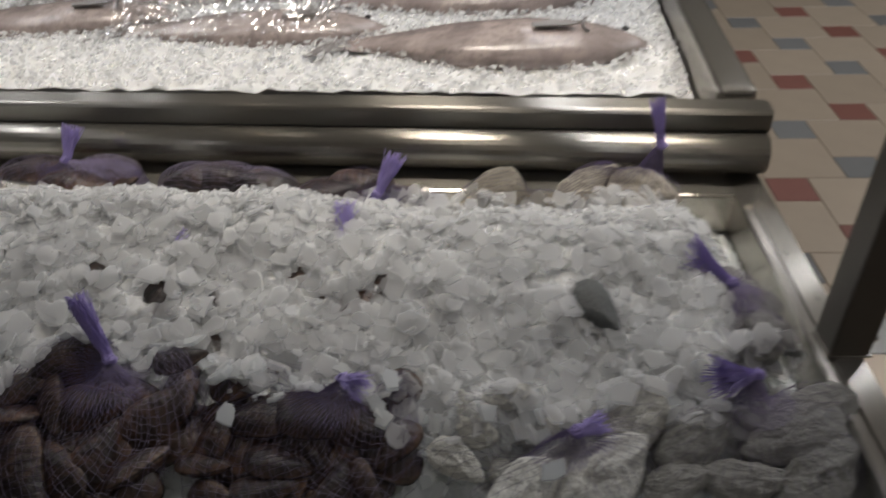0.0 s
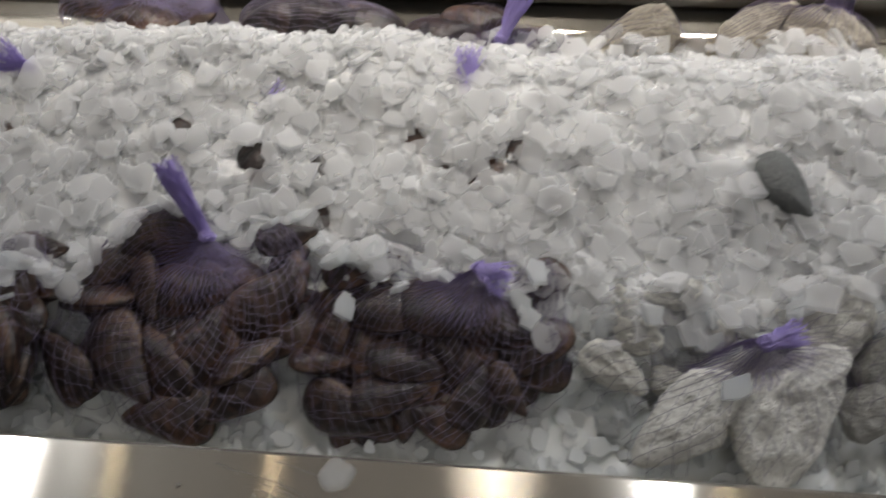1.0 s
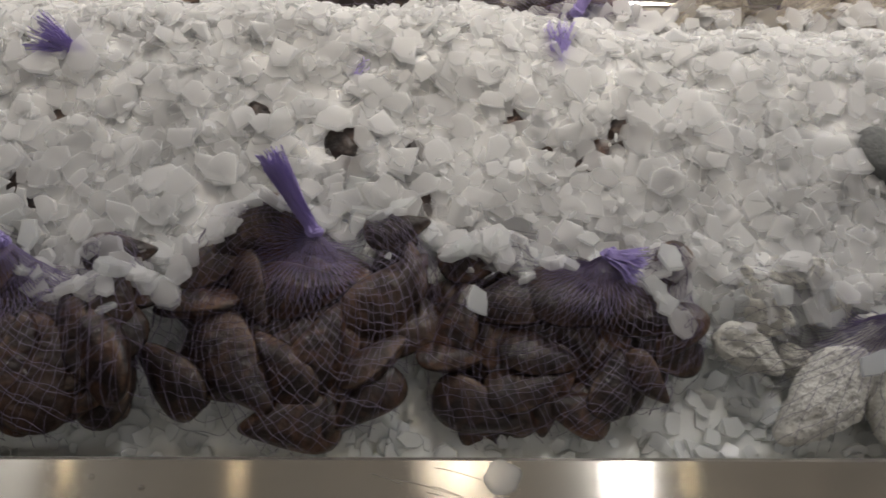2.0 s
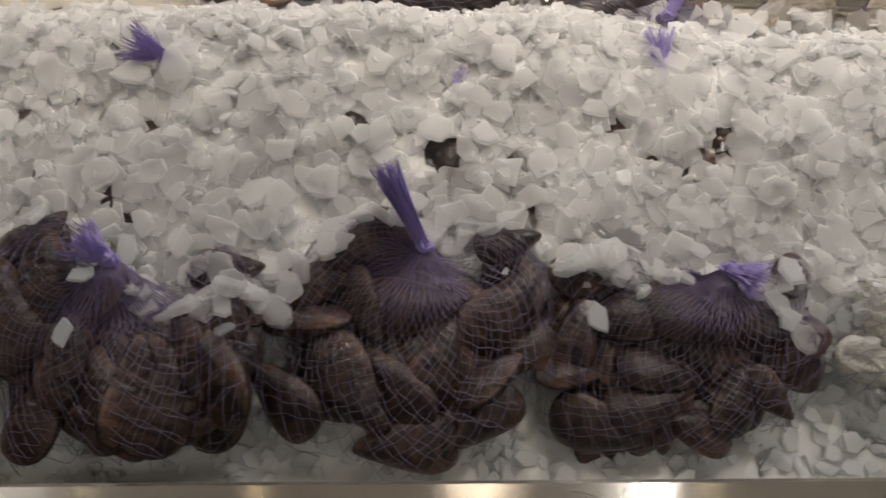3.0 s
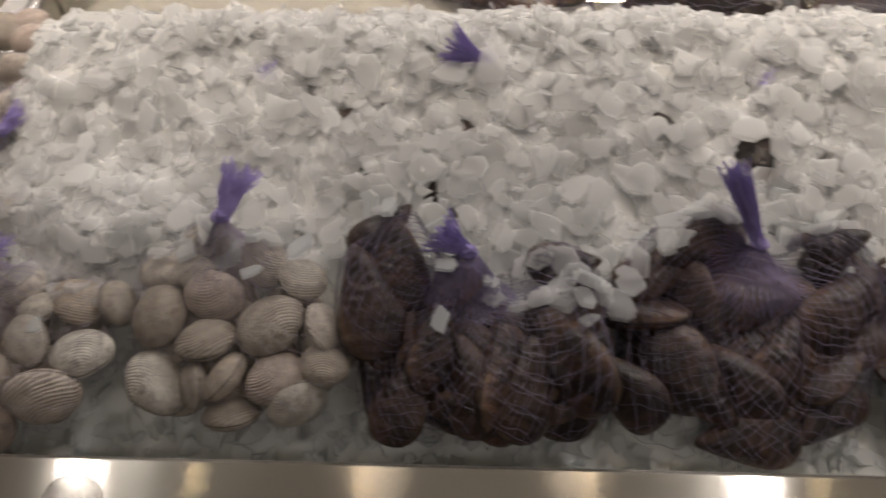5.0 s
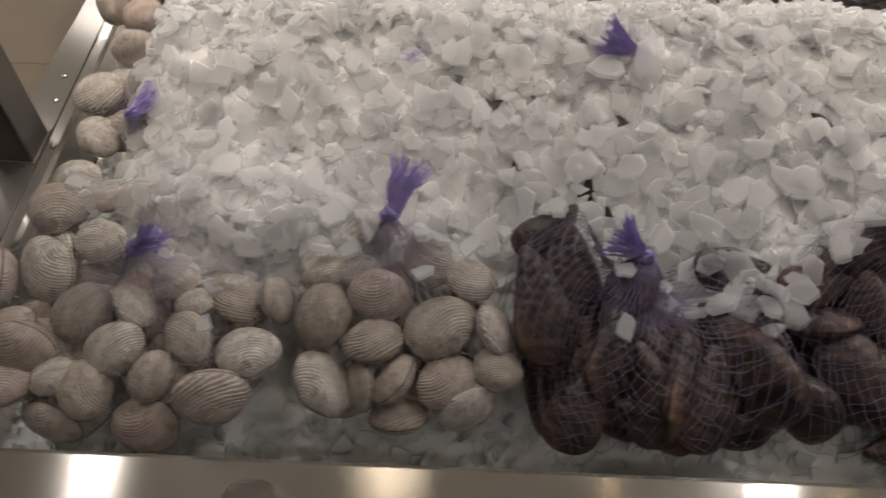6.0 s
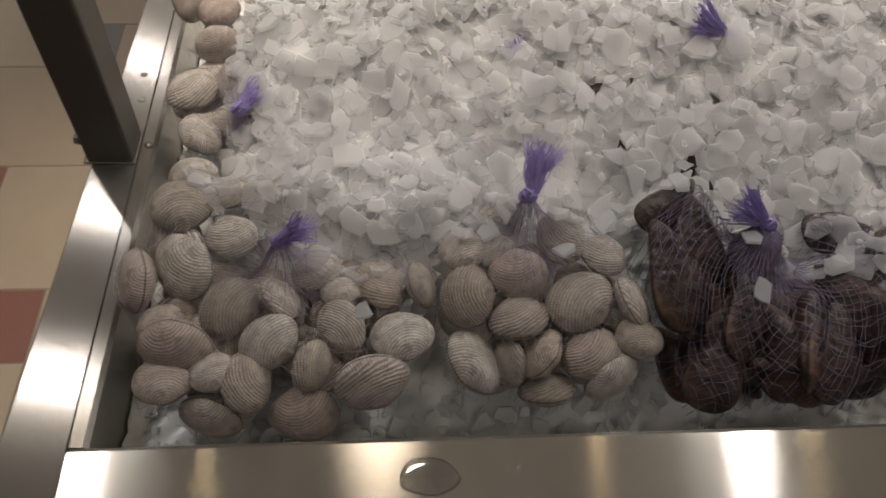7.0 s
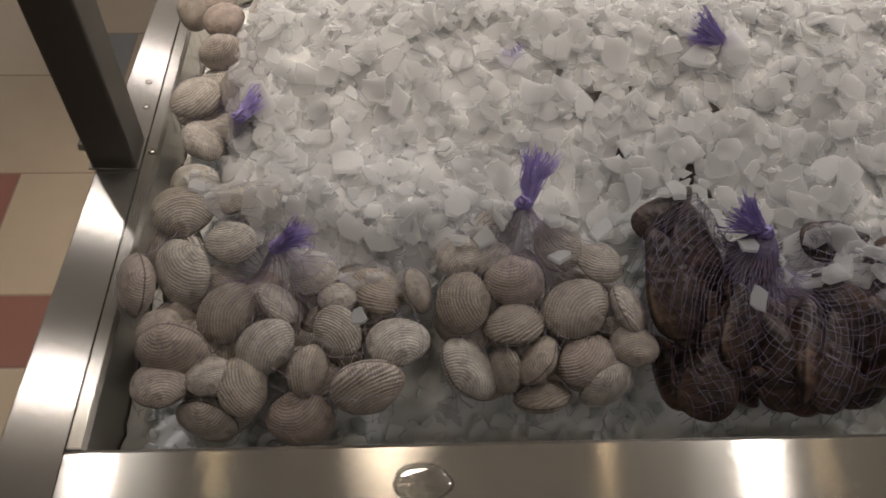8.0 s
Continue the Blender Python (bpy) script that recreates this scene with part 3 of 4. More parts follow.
def bundle(base, tip, r0, r1, count, rng, thick=0.00048, curl=0.25):
    """A brush of strands from base to tip."""
    base, tip = np.array(base, float), np.array(tip, float)
    axis = tip - base
    length = np.linalg.norm(axis)
    axis = axis / length
    u = np.cross(axis, (0.2, 0.5, 0.8))
    u /= np.linalg.norm(u)
    v = np.cross(axis, u)
    paths = []
    for _ in range(int(count * 1.7)):
        a, q = rng.uniform(0, 2 * math.pi), math.sqrt(rng.random())
        reach = rng.uniform(0.72, 1.06)
        s = np.linspace(0, reach, 9)
        rad = q * (r0 + (r1 * 1.25 - r0) * s ** 1.5)
        swirl = a + curl * s * rng.uniform(-2, 2)
        p = base + np.outer(s * length, axis) + np.outer(rad * np.cos(swirl), u) + np.outer(rad * np.sin(swirl), v)
        p += np.outer(np.sin(s * rng.uniform(4, 14)) * 0.0019, u)
        paths.append(p)
    return tubes(paths, thick)


def inner(bumps, center, radii, count, mm, drop, rng):
    """Shells packed inside a bag, just below the ones at its surface, so that its outline is full and round."""
    top = envelope(bumps, 0.004)
    dome = BASE + 0.034 * np.clip(1 - ((MX - center[0]) / radii[0]) ** 2 - ((MY - center[1]) / radii[1]) ** 2, 0, 1) ** 0.6
    top = blurred(np.maximum(top, dome), 12)
    rows = []
    for i in range(count):
        a, q = 2.4 * i + rng.uniform(-0.3, 0.3), math.sqrt((i + 0.5) / count) * 0.74
        x, y = center[0] + radii[0] * q * math.cos(a), center[1] + radii[1] * q * (0.5 if math.sin(a) > 0 else 0.72) * math.sin(a)
        rows.append((x, y, float(sample(top, x, y)) - drop, rng.uniform(0, 180), rng.uniform(0, 20), mm * rng.uniform(0.8, 1.1)))
    return rows


def knot_mesh(knot, size, rng):
    """A tight lump of gathered netting: wraps of strand round a core."""
    paths = []
    for i in range(26):
        tilt = Matrix.Rotation(rng.uniform(-0.9, 0.9), 3, "X") @ Matrix.Rotation(rng.uniform(-0.9, 0.9), 3, "Y")
        a = np.linspace(0, 2 * math.pi, 14)
        r = size * rng.uniform(0.55, 1.0)
        off = rng.uniform(-0.6, 0.6) * size
        ring = np.stack([r * np.cos(a), r * np.sin(a) * 0.8, off + 0.2 * size * np.sin(2 * a + i)], -1)
        paths.append(ring @ np.array(tilt).T + np.array(knot))
    return tubes(paths, 0.0011)


def net_bag(kind, rows, knot, tip, center, radii, label, seed, strands=56, twist=0.55, fill=8, spread=0.012, hairs=60, packed=0, tone=None):
    """One netting bag of shellfish, tied with a knot and a brush of loose strands."""
    rng = random.Random(seed)
    bag = thing("net_bag_of_" + kind + "s", pose(center[0], center[1], BED_Z), label, "bag of " + kind + "s", "net bags of shellfish")
    mark = len(BUMPS)
    add_shells(bag, kind, rows, rng, 130 if kind == "oyster" else 95)
    add_shells(bag, kind, filler(rows, rng, fill, kind), rng)
    if packed:
        add_shells(bag, kind, inner(BUMPS[mark:], center, radii, packed, *((70, 0.029) if kind == "mussel" else (40, 0.034)), rng), rng)
    if tone is not None:
        for ob in bag.children:
            ob.material_slots[0].link = "OBJECT"
            ob.material_slots[0].material = tone
    inv = bag.matrix_world.inverted()
    if knot:
        own = BUMPS[mark:]
        v, f = net_mesh(knot, center, radii, own, strands, twist, rng, 1.04, 0.00023 if kind == "mussel" else 0.00018)
        ob = part("net", mesh_np("net", v, f), NET_PALE if kind == "clam" else NET, bag, "fine diamond netting stretched over the shells")
        ob.matrix_basis = inv
        v, f = net_mesh(knot, center, radii, own, 14 if kind == "clam" else 40, 0.7, rng, 0.30, 0.0002)
        ob = part("gather", mesh_np("gather", v, f), GATHER, bag, "purple netting gathered towards the knot")
        ob.matrix_basis = inv
        v, f = knot_mesh(knot, 0.0062, rng)
        ob = part("knot", mesh_np("knot", v, f, True), TUFT, bag, "tight purple knot")
        ob.matrix_basis = inv
        v, f = bundle(knot, tip, 0.005, spread, hairs, rng)
        ob = part("tuft", mesh_np("tuft", v, f), TUFT, bag, "purple brush of loose net ends")
        ob.matrix_basis = inv
        for ob in bag.children:
            if ob.name.split(".")[0] in ("net", "gather", "knot", "tuft"):
                ob["kind"] = "stuff"
    return bag

# ---- bags: place, turn, tilt and length in mm of each shell ----
CLAM_1 = [
    (-1.013, 0.608, 0.858, 0, 0, 52), (-1.004, 0.551, 0.855, 116, 5, 54), (-1.037, 0.539, 0.855, 92, 50, 50), (-0.97, 0.577, 0.856, -1, 0, 42),
    (-0.949, 0.616, 0.858, 60, 20, 44), (-0.965, 0.514, 0.854, 60, 0, 49), (-1.0, 0.483, 0.852, -8, 30, 55), (-1.013, 0.501, 0.853, 28, 0, 36),
    (-0.934, 0.487, 0.852, 43, 0, 46), (-0.95, 0.459, 0.843, 103, 20, 44), (-0.977, 0.444, 0.82, -19, 50, 48), (-0.91, 0.443, 0.821, -1, 20, 51),
    (-0.86, 0.458, 0.843, 17, 40, 56), (-0.903, 0.468, 0.85, 74, 30, 38),
]
CLAM_1_MORE = [
    (-0.882, 0.497, 0.853, -58, 10, 42), (-0.838, 0.489, 0.852, 4, 20, 48), (-0.855, 0.532, 0.854, -38, 10, 44), (-0.823, 0.531, 0.854, -75, 40, 37),
    (-0.903, 0.545, 0.855, 18, 0, 39), (-0.929, 0.521, 0.854, -52, 50, 39), (-1.007, 0.462, 0.844, -1, 10, 44), (-0.973, 0.466, 0.848, 18, 0, 35),
    (-0.883, 0.527, 0.854, 9, 20, 34), (-0.975, 0.619, 0.858, 19, 10, 36), (-1.007, 0.637, 0.859, 9, 0, 41),
]
CLAM_2 = [
    (-0.789, 0.521, 0.854, 83, 0, 50), (-0.749, 0.535, 0.859, -5, 10, 48), (-0.751, 0.503, 0.848, 13, 30, 47), (-0.703, 0.515, 0.853, 36, 5, 55),
    (-0.663, 0.513, 0.852, -66, 50, 42), (-0.785, 0.476, 0.832, -59, 30, 54), (-0.758, 0.475, 0.831, -81, 50, 38), (-0.735, 0.48, 0.836, 55, 45, 43),
    (-0.696, 0.478, 0.836, 26, 0, 48), (-0.73, 0.459, 0.817, 8, 50, 45), (-0.681, 0.465, 0.823, 30, 40, 48), (-0.66, 0.487, 0.843, -19, 0, 38),
    (-0.714, 0.563, 0.868, -60, 5, 44), (-0.76, 0.579, 0.873, 9, 0, 38),
]
CLAM_2_MORE = [
    (-0.79, 0.555, 0.865, 9, 10, 40), (-0.682, 0.549, 0.864, -29, 0, 39), (-0.766, 0.554, 0.865, -1, 0, 35),
]
CLAM_SIDE = [
    (-1.012, 0.85, 0.859, 21, 0, 42), (-1.022, 0.879, 0.861, 0, 10, 40), (-1.007, 0.802, 0.856, 10, 45, 46), (-1.025, 0.744, 0.853, 25, 10, 49),
    (-0.991, 0.758, 0.853, 82, 20, 45), (-0.99, 0.709, 0.85, 20, 0, 32), (-1.011, 0.694, 0.849, -57, 10, 42), (-0.966, 0.858, 0.86, 41, 0, 46),
    (-1.042, 0.862, 0.86, 83, 30, 43),
]
MUSSEL_C = [
    (-0.628, 0.531, 0.863, 101, 10, 91), (-0.607, 0.556, 0.868, 89, 10, 84), (-0.601, 0.468, 0.831, 72, 10, 72), (-0.551, 0.474, 0.843, 99, 20, 78),
    (-0.533, 0.479, 0.846, 82, 50, 81), (-0.512, 0.472, 0.841, 76, 10, 80), (-0.475, 0.493, 0.851, 108, 40, 88), (-0.487, 0.463, 0.827, -1, 0, 36),
    (-0.495, 0.497, 0.852, 103, 30, 64), (-0.578, 0.498, 0.852, 83, 20, 70), (-0.57, 0.538, 0.864, 61, 10, 64), (-0.482, 0.572, 0.856, -1, 0, 59),
    (-0.472, 0.524, 0.861, 80, 20, 61), (-0.623, 0.588, 0.875, 40, 10, 61),
]
MUSSEL_A = [
    (-0.42, 0.542, 0.834, 8, 50, 69), (-0.389, 0.495, 0.817, -58, 0, 92), (-0.436, 0.489, 0.815, -52, 20, 75), (-0.341, 0.55, 0.838, -1, 0, 79),
    (-0.38, 0.551, 0.838, -70, 40, 66), (-0.284, 0.498, 0.819, 35, 50, 65), (-0.288, 0.475, 0.806, 39, 10, 64), (-0.346, 0.461, 0.793, -1, 10, 80),
    (-0.322, 0.507, 0.822, 65, 10, 77), (-0.271, 0.546, 0.837, 45, 5, 86), (-0.267, 0.596, 0.857, 9, 10, 55), (-0.382, 0.592, 0.855, 28, 10, 90),
    (-0.351, 0.494, 0.817, -59, 20, 75), (-0.318, 0.467, 0.798, 76, 30, 41),
]
MUSSEL_A_MORE = [
    (-0.256, 0.562, 0.844, 85, 20, 54), (-0.411, 0.57, 0.846, 18, 10, 66),
]
MUSSEL_B = [
    (-0.226, 0.503, 0.817, -6, 40, 52), (-0.157, 0.504, 0.818, -20, 15, 67), (-0.204, 0.471, 0.794, -24, 10, 75), (-0.131, 0.47, 0.796, -24, 10, 58),
    (-0.102, 0.484, 0.811, 70, 10, 56), (-0.078, 0.488, 0.813, -58, 30, 48), (-0.128, 0.542, 0.834, -20, 5, 86), (-0.218, 0.531, 0.828, 74, 10, 62),
    (-0.086, 0.535, 0.832, -30, 5, 76), (-0.056, 0.562, 0.842, 60, 10, 62), (-0.185, 0.543, 0.833, 8, 10, 72), (-0.167, 0.482, 0.808, 8, 20, 66),
    (-0.052, 0.52, 0.827, 50, 10, 56), (-0.201, 0.579, 0.845, 17, 10, 70),
]
OYSTER_1 = [
    (0.052, 0.474, 0.810, 46, 0, 98), (0.131, 0.488, 0.815, 58, 0, 125), (0.158, 0.552, 0.832, 80, 5, 80), (0.017, 0.544, 0.833, -64, 10, 61),
    (0.003, 0.508, 0.821, -36, 10, 58), (0.047, 0.567, 0.84, 12, 0, 48), (0.171, 0.55, 0.833, 75, 10, 76), (0.095, 0.513, 0.821, 21, 10, 59),
]
OYSTER_2 = [
    (0.22, 0.535, 0.82, 39, 0, 88), (0.304, 0.541, 0.822, 26, 0, 105), (0.318, 0.501, 0.81, 49, 10, 102), (0.255, 0.5, 0.81, 1, 10, 73),
    (0.196, 0.495, 0.808, 26, 0, 72), (0.332, 0.568, 0.829, 10, 20, 80), (0.273, 0.556, 0.826, -31, 10, 57),
]
OYSTER_SIDE = [
    (0.3, 0.687, 0.849, -10, 10, 73), (0.317, 0.649, 0.845, -46, 10, 63), (0.29, 0.721, 0.852, -22, 10, 63), (0.294, 0.626, 0.844, 10, 10, 56),
]
OYSTER_BACK = [
    (0.031, 0.873, 0.857, 42, 0, 116), (0.107, 0.871, 0.857, -10, 10, 61), (0.188, 0.865, 0.857, -5, 0, 108), (0.161, 0.905, 0.86, 41, 10, 94),
    (0.232, 0.896, 0.859, -22, 10, 93), (0.248, 0.844, 0.856, 0, 0, 52),
]
MUSSEL_BACK_A = [
    (-0.163, 0.889, 0.858, 0, 10, 124), (-0.088, 0.865, 0.856, -11, 10, 115), (-0.048, 0.853, 0.856, -26, 0, 103), (-0.129, 0.908, 0.859, 0, 0, 88),
]
MUSSEL_BACK_B = [
    (-0.583, 0.947, 0.861, 5, 10, 154), (-0.479, 0.944, 0.861, -6, 10, 153), (-0.515, 0.917, 0.86, 0, 20, 108), (-0.31, 0.919, 0.86, 0, 10, 121),
    (-0.255, 0.909, 0.859, -16, 10, 110), (-0.356, 0.922, 0.86, 5, 0, 90),
]

net_bag("clam", CLAM_1 + CLAM_1_MORE, (-0.927, 0.553, 0.884), (-0.905, 0.556, 0.900), (-0.935, 0.52), (0.125, 0.115), "pale ribbed clams in a purple net bag at the tray corner", 11, 40, 1.6, 12, 0.012, 50, 30)
net_bag("clam", CLAM_2 + CLAM_2_MORE, (-0.742, 0.578, 0.902), (-0.727, 0.613, 0.922), (-0.728, 0.515), (0.10, 0.092), "pale tan clams in a purple net bag on ice", 12, 38, 1.6, 9, 0.014, 60, 22)
net_bag("clam", CLAM_SIDE, (-0.975, 0.700, 0.873), (-0.955, 0.720, 0.880), (-1.005, 0.775), (0.05, 0.13), "pale clams in a purple net bag along the counter rim", 13, 36, 1.4, 5, 0.012, 40)
net_bag("mussel", MUSSEL_C, (-0.556, 0.560, 0.886), (-0.580, 0.572, 0.898), (-0.552, 0.51), (0.108, 0.098), "dark blackish mussels in a stretched purple net bag", 14, 52, 1.9, 15, 0.016, 70, 26)
net_bag("mussel", MUSSEL_A + MUSSEL_A_MORE, (-0.332, 0.588, 0.864), (-0.360, 0.618, 0.919), (-0.345, 0.525), (0.118, 0.098), "brown mussels in a net bag with an upright purple stem", 15, 52, 1.9, 14, 0.009, 90, 26)
net_bag("mussel", MUSSEL_B, (-0.103, 0.568, 0.862), (-0.084, 0.552, 0.868), (-0.142, 0.525), (0.115, 0.090), "dark brown mussels in a net bag with a purple knot", 16, 52, 1.9, 13, 0.014, 70, 24)
net_bag("oyster", OYSTER_1, (0.108, 0.520, 0.849), (0.134, 0.528, 0.852), (0.085, 0.515), (0.125, 0.088), "long chalky white oysters in a purple net bag", 17, 44, 0.5, 4, 0.010, 60)
net_bag("oyster", OYSTER_2, (0.278, 0.580, 0.858), (0.235, 0.568, 0.866), (0.272, 0.525), (0.095, 0.085), "grey rough oysters in a purple net bag at the corner", 18, 44, 0.5, 4, 0.018, 110, tone=OYSTER_GREY)
net_bag("oyster", OYSTER_SIDE, (0.285, 0.700, 0.868), (0.240, 0.728, 0.880), (0.310, 0.67), (0.06, 0.075), "grey oysters in a purple net bag beside the rim", 19, 60, 0.5, 3, 0.024, 130, tone=OYSTER_GREY)
net_bag("oyster", OYSTER_BACK, (0.254, 0.935, 0.900), (0.247, 0.965, 0.950), (0.15, 0.885), (0.15, 0.06), "large tan flaky oysters in a purple net bag behind the ice", 20, 50, 0.5, 3, 0.009, 60, tone=OYSTER_TAN)
net_bag("mussel", MUSSEL_BACK_A, (-0.101, 0.850, 0.882), (-0.078, 0.885, 0.918), (-0.11, 0.88), (0.11, 0.05), "purplish brown mussels in a net bag behind the ice", 21, 50, 0.5, 3, 0.012, 70)
net_bag("mussel", MUSSEL_BACK_B, (-0.525, 0.935, 0.886), (-0.515, 0.962, 0.922), (-0.44, 0.925), (0.22, 0.05), "purplish brown mussels in a long net bag behind the ice", 22, 60, 0.5, 5, 0.011, 70)


def buried_tuft(base, tip, spread, hairs, seed):
    rng = random.Random(seed)
    t = thing("net_tuft", pose(*base), "purple net end sticking out of the ice", "net tuft", "net ends in the ice")
    v, f = bundle(base, tip, 0.004, spread, hairs, rng)
    part("brush", mesh_np("brush", v, f), TUFT, t).matrix_basis = t.matrix_world.inverted()


buried_tuft((-0.130, 0.742, 0.888), (-0.126, 0.790, 0.908), 0.012, 60, 31)
buried_tuft((-0.540, 0.748, 0.908), (-0.579, 0.757, 0.924), 0.017, 80, 32)
buried_tuft((-0.732, 0.735, 0.893), (-0.738, 0.752, 0.903), 0.010, 50, 33)
buried_tuft((-0.309, 0.738, 0.895), (-0.300, 0.750, 0.901), 0.008, 12, 34)

# lone mussels half sunk in the ice, and shells added to darken its gaps
HOLES = [(0.141, 0.662, 0.020), (-0.311, 0.679, 0.013), (-0.095, 0.674, 0.011), (-0.077, 0.697, 0.008), (-0.178, 0.606, 0.017), (-0.39, 0.70, 0.007), (-0.56, 0.70, 0.008), (-0.25, 0.635, 0.007), (-0.60, 0.665, 0.006)]

gap_rng = random.Random(77)
# random extra gaps between chips, each darkened by an added shell
HOLES += [(gap_rng.uniform(-0.72, 0.02), gap_rng.uniform(0.605, 0.735), gap_rng.uniform(0.0035, 0.0075)) for _ in range(16)]

SLATE = bivalve("mussel", 9)
SLATE.materials.append(plain("slate_shell", (0.05, 0.056, 0.055), (0.15, 0.155, 0.15), 0.45, 14.0, 0.6))


def sunk_mussels():
    rng = random.Random(41)
    for x, y, r in HOLES:
        z = float(mound(np.array(x), np.array(y))) - (0.002 if x > 0.1 else 0.017 if y > 0.62 else 0.030)
        ob = new("mussel", SLATE if x > 0.1 else rng.choice(SHELLS["mussel"]))
        ob.matrix_world = shell_frame(x, y, z, rng.uniform(100, 150), rng.uniform(-10, 10), 70 if x > 0.1 else 58)
        tagged(ob, "dark mussel half buried in the ice, many added to darken gaps", "mussel", "mussels in the ice")


sunk_mussels()

# ---- ice ----
EDGE_X = (-1.06, -1.026, -0.929, -0.909, -0.865, -0.814, -0.774, -0.709, -0.661, -0.598, -0.523, -0.463, -0.439, -0.415, -0.362, -0.302, -0.247, -0.208, -0.162, -0.109, -0.064, -0.033, 0.028, 0.064, 0.127, 0.164, 0.212, 0.257, 0.30, 0.36)
EDGE_Y = (0.66, 0.632, 0.570, 0.542, 0.530, 0.541, 0.560, 0.568, 0.594, 0.599, 0.525, 0.529, 0.543, 0.579, 0.606, 0.606, 0.602, 0.552, 0.563, 0.579, 0.535, 0.531, 0.514, 0.522, 0.540, 0.568, 0.557, 0.525, 0.60, 0.64)


def chip_kinds(rng, count):
    """Unit ice chips: flat, broken, many-cornered flakes with blunt edges."""
    kinds = []
    for _ in range(count):
        k = rng.randint(5, 9)
        a = np.sort(rng.uniform(0, 2 * math.pi, k)) * 0.4 + np.linspace(0, 2 * math.pi, k, endpoint=False) * 0.6
        r = rng.uniform(0.66, 1.0, k) * np.where(rng.random_sample(k) < 0.3, 0.80, 1.0)
        flat = rng.uniform(0.58, 1.0)
        t = rng.uniform(0.10, 0.19)
        ring = np.stack([r * np.cos(a), r * np.sin(a) * flat], -1)
        tip = rng.uniform(-0.06, 0.06, 2)
        layers = []
        for s, z in ((0.90, -t), (1.0, -0.5 * t), (1.0, 0.6 * t), (0.93, 1.0 * t)):
            layers.append(np.concatenate([ring * s, (z + ring @ tip * s)[:, None]], 1))
        v = np.concatenate(layers + [np.array([[0, 0, -t], [0.0, 0, 1.0 * t]])])
        f = []
        for l in range(3):
            for i in range(k):
                j = (i + 1) % k
                a0, a1, b0, b1 = l * k + i, l * k + j, (l + 1) * k + i, (l + 1) * k + j
                f += [(a0, a1, b1), (a0, b1, b0)]
        for i in range(k):
            j = (i + 1) % k
            f += [(j, i, 4 * k), (3 * k + i, 3 * k + j, 4 * k + 1)]
        kinds.append((v, np.array(f)))
    return kinds


def scatter(points, normals, sizes, spread, rng, kinds):
    """Chips at points, each turned about its normal and tipped at random."""
    vs, fs, at = [], [], 0
    for p, n, s in zip(points, normals, sizes):
        v, f = kinds[rng.randint(len(kinds))]
        n = n + rng.normal(0, spread, 3)
        n /= np.linalg.norm(n)
        u = np.cross(n, rng.normal(0, 1, 3))
        u /= np.linalg.norm(u)
        w = np.cross(n, u)
        stretch = np.array([1, 1, rng.uniform(0.75, 1.3)]) * s
        vs.append(p + (v * stretch) @ np.stack([u, w, n]))
        fs.append(f + at)
        at += len(v)
    return np.concatenate(vs), np.concatenate(fs)


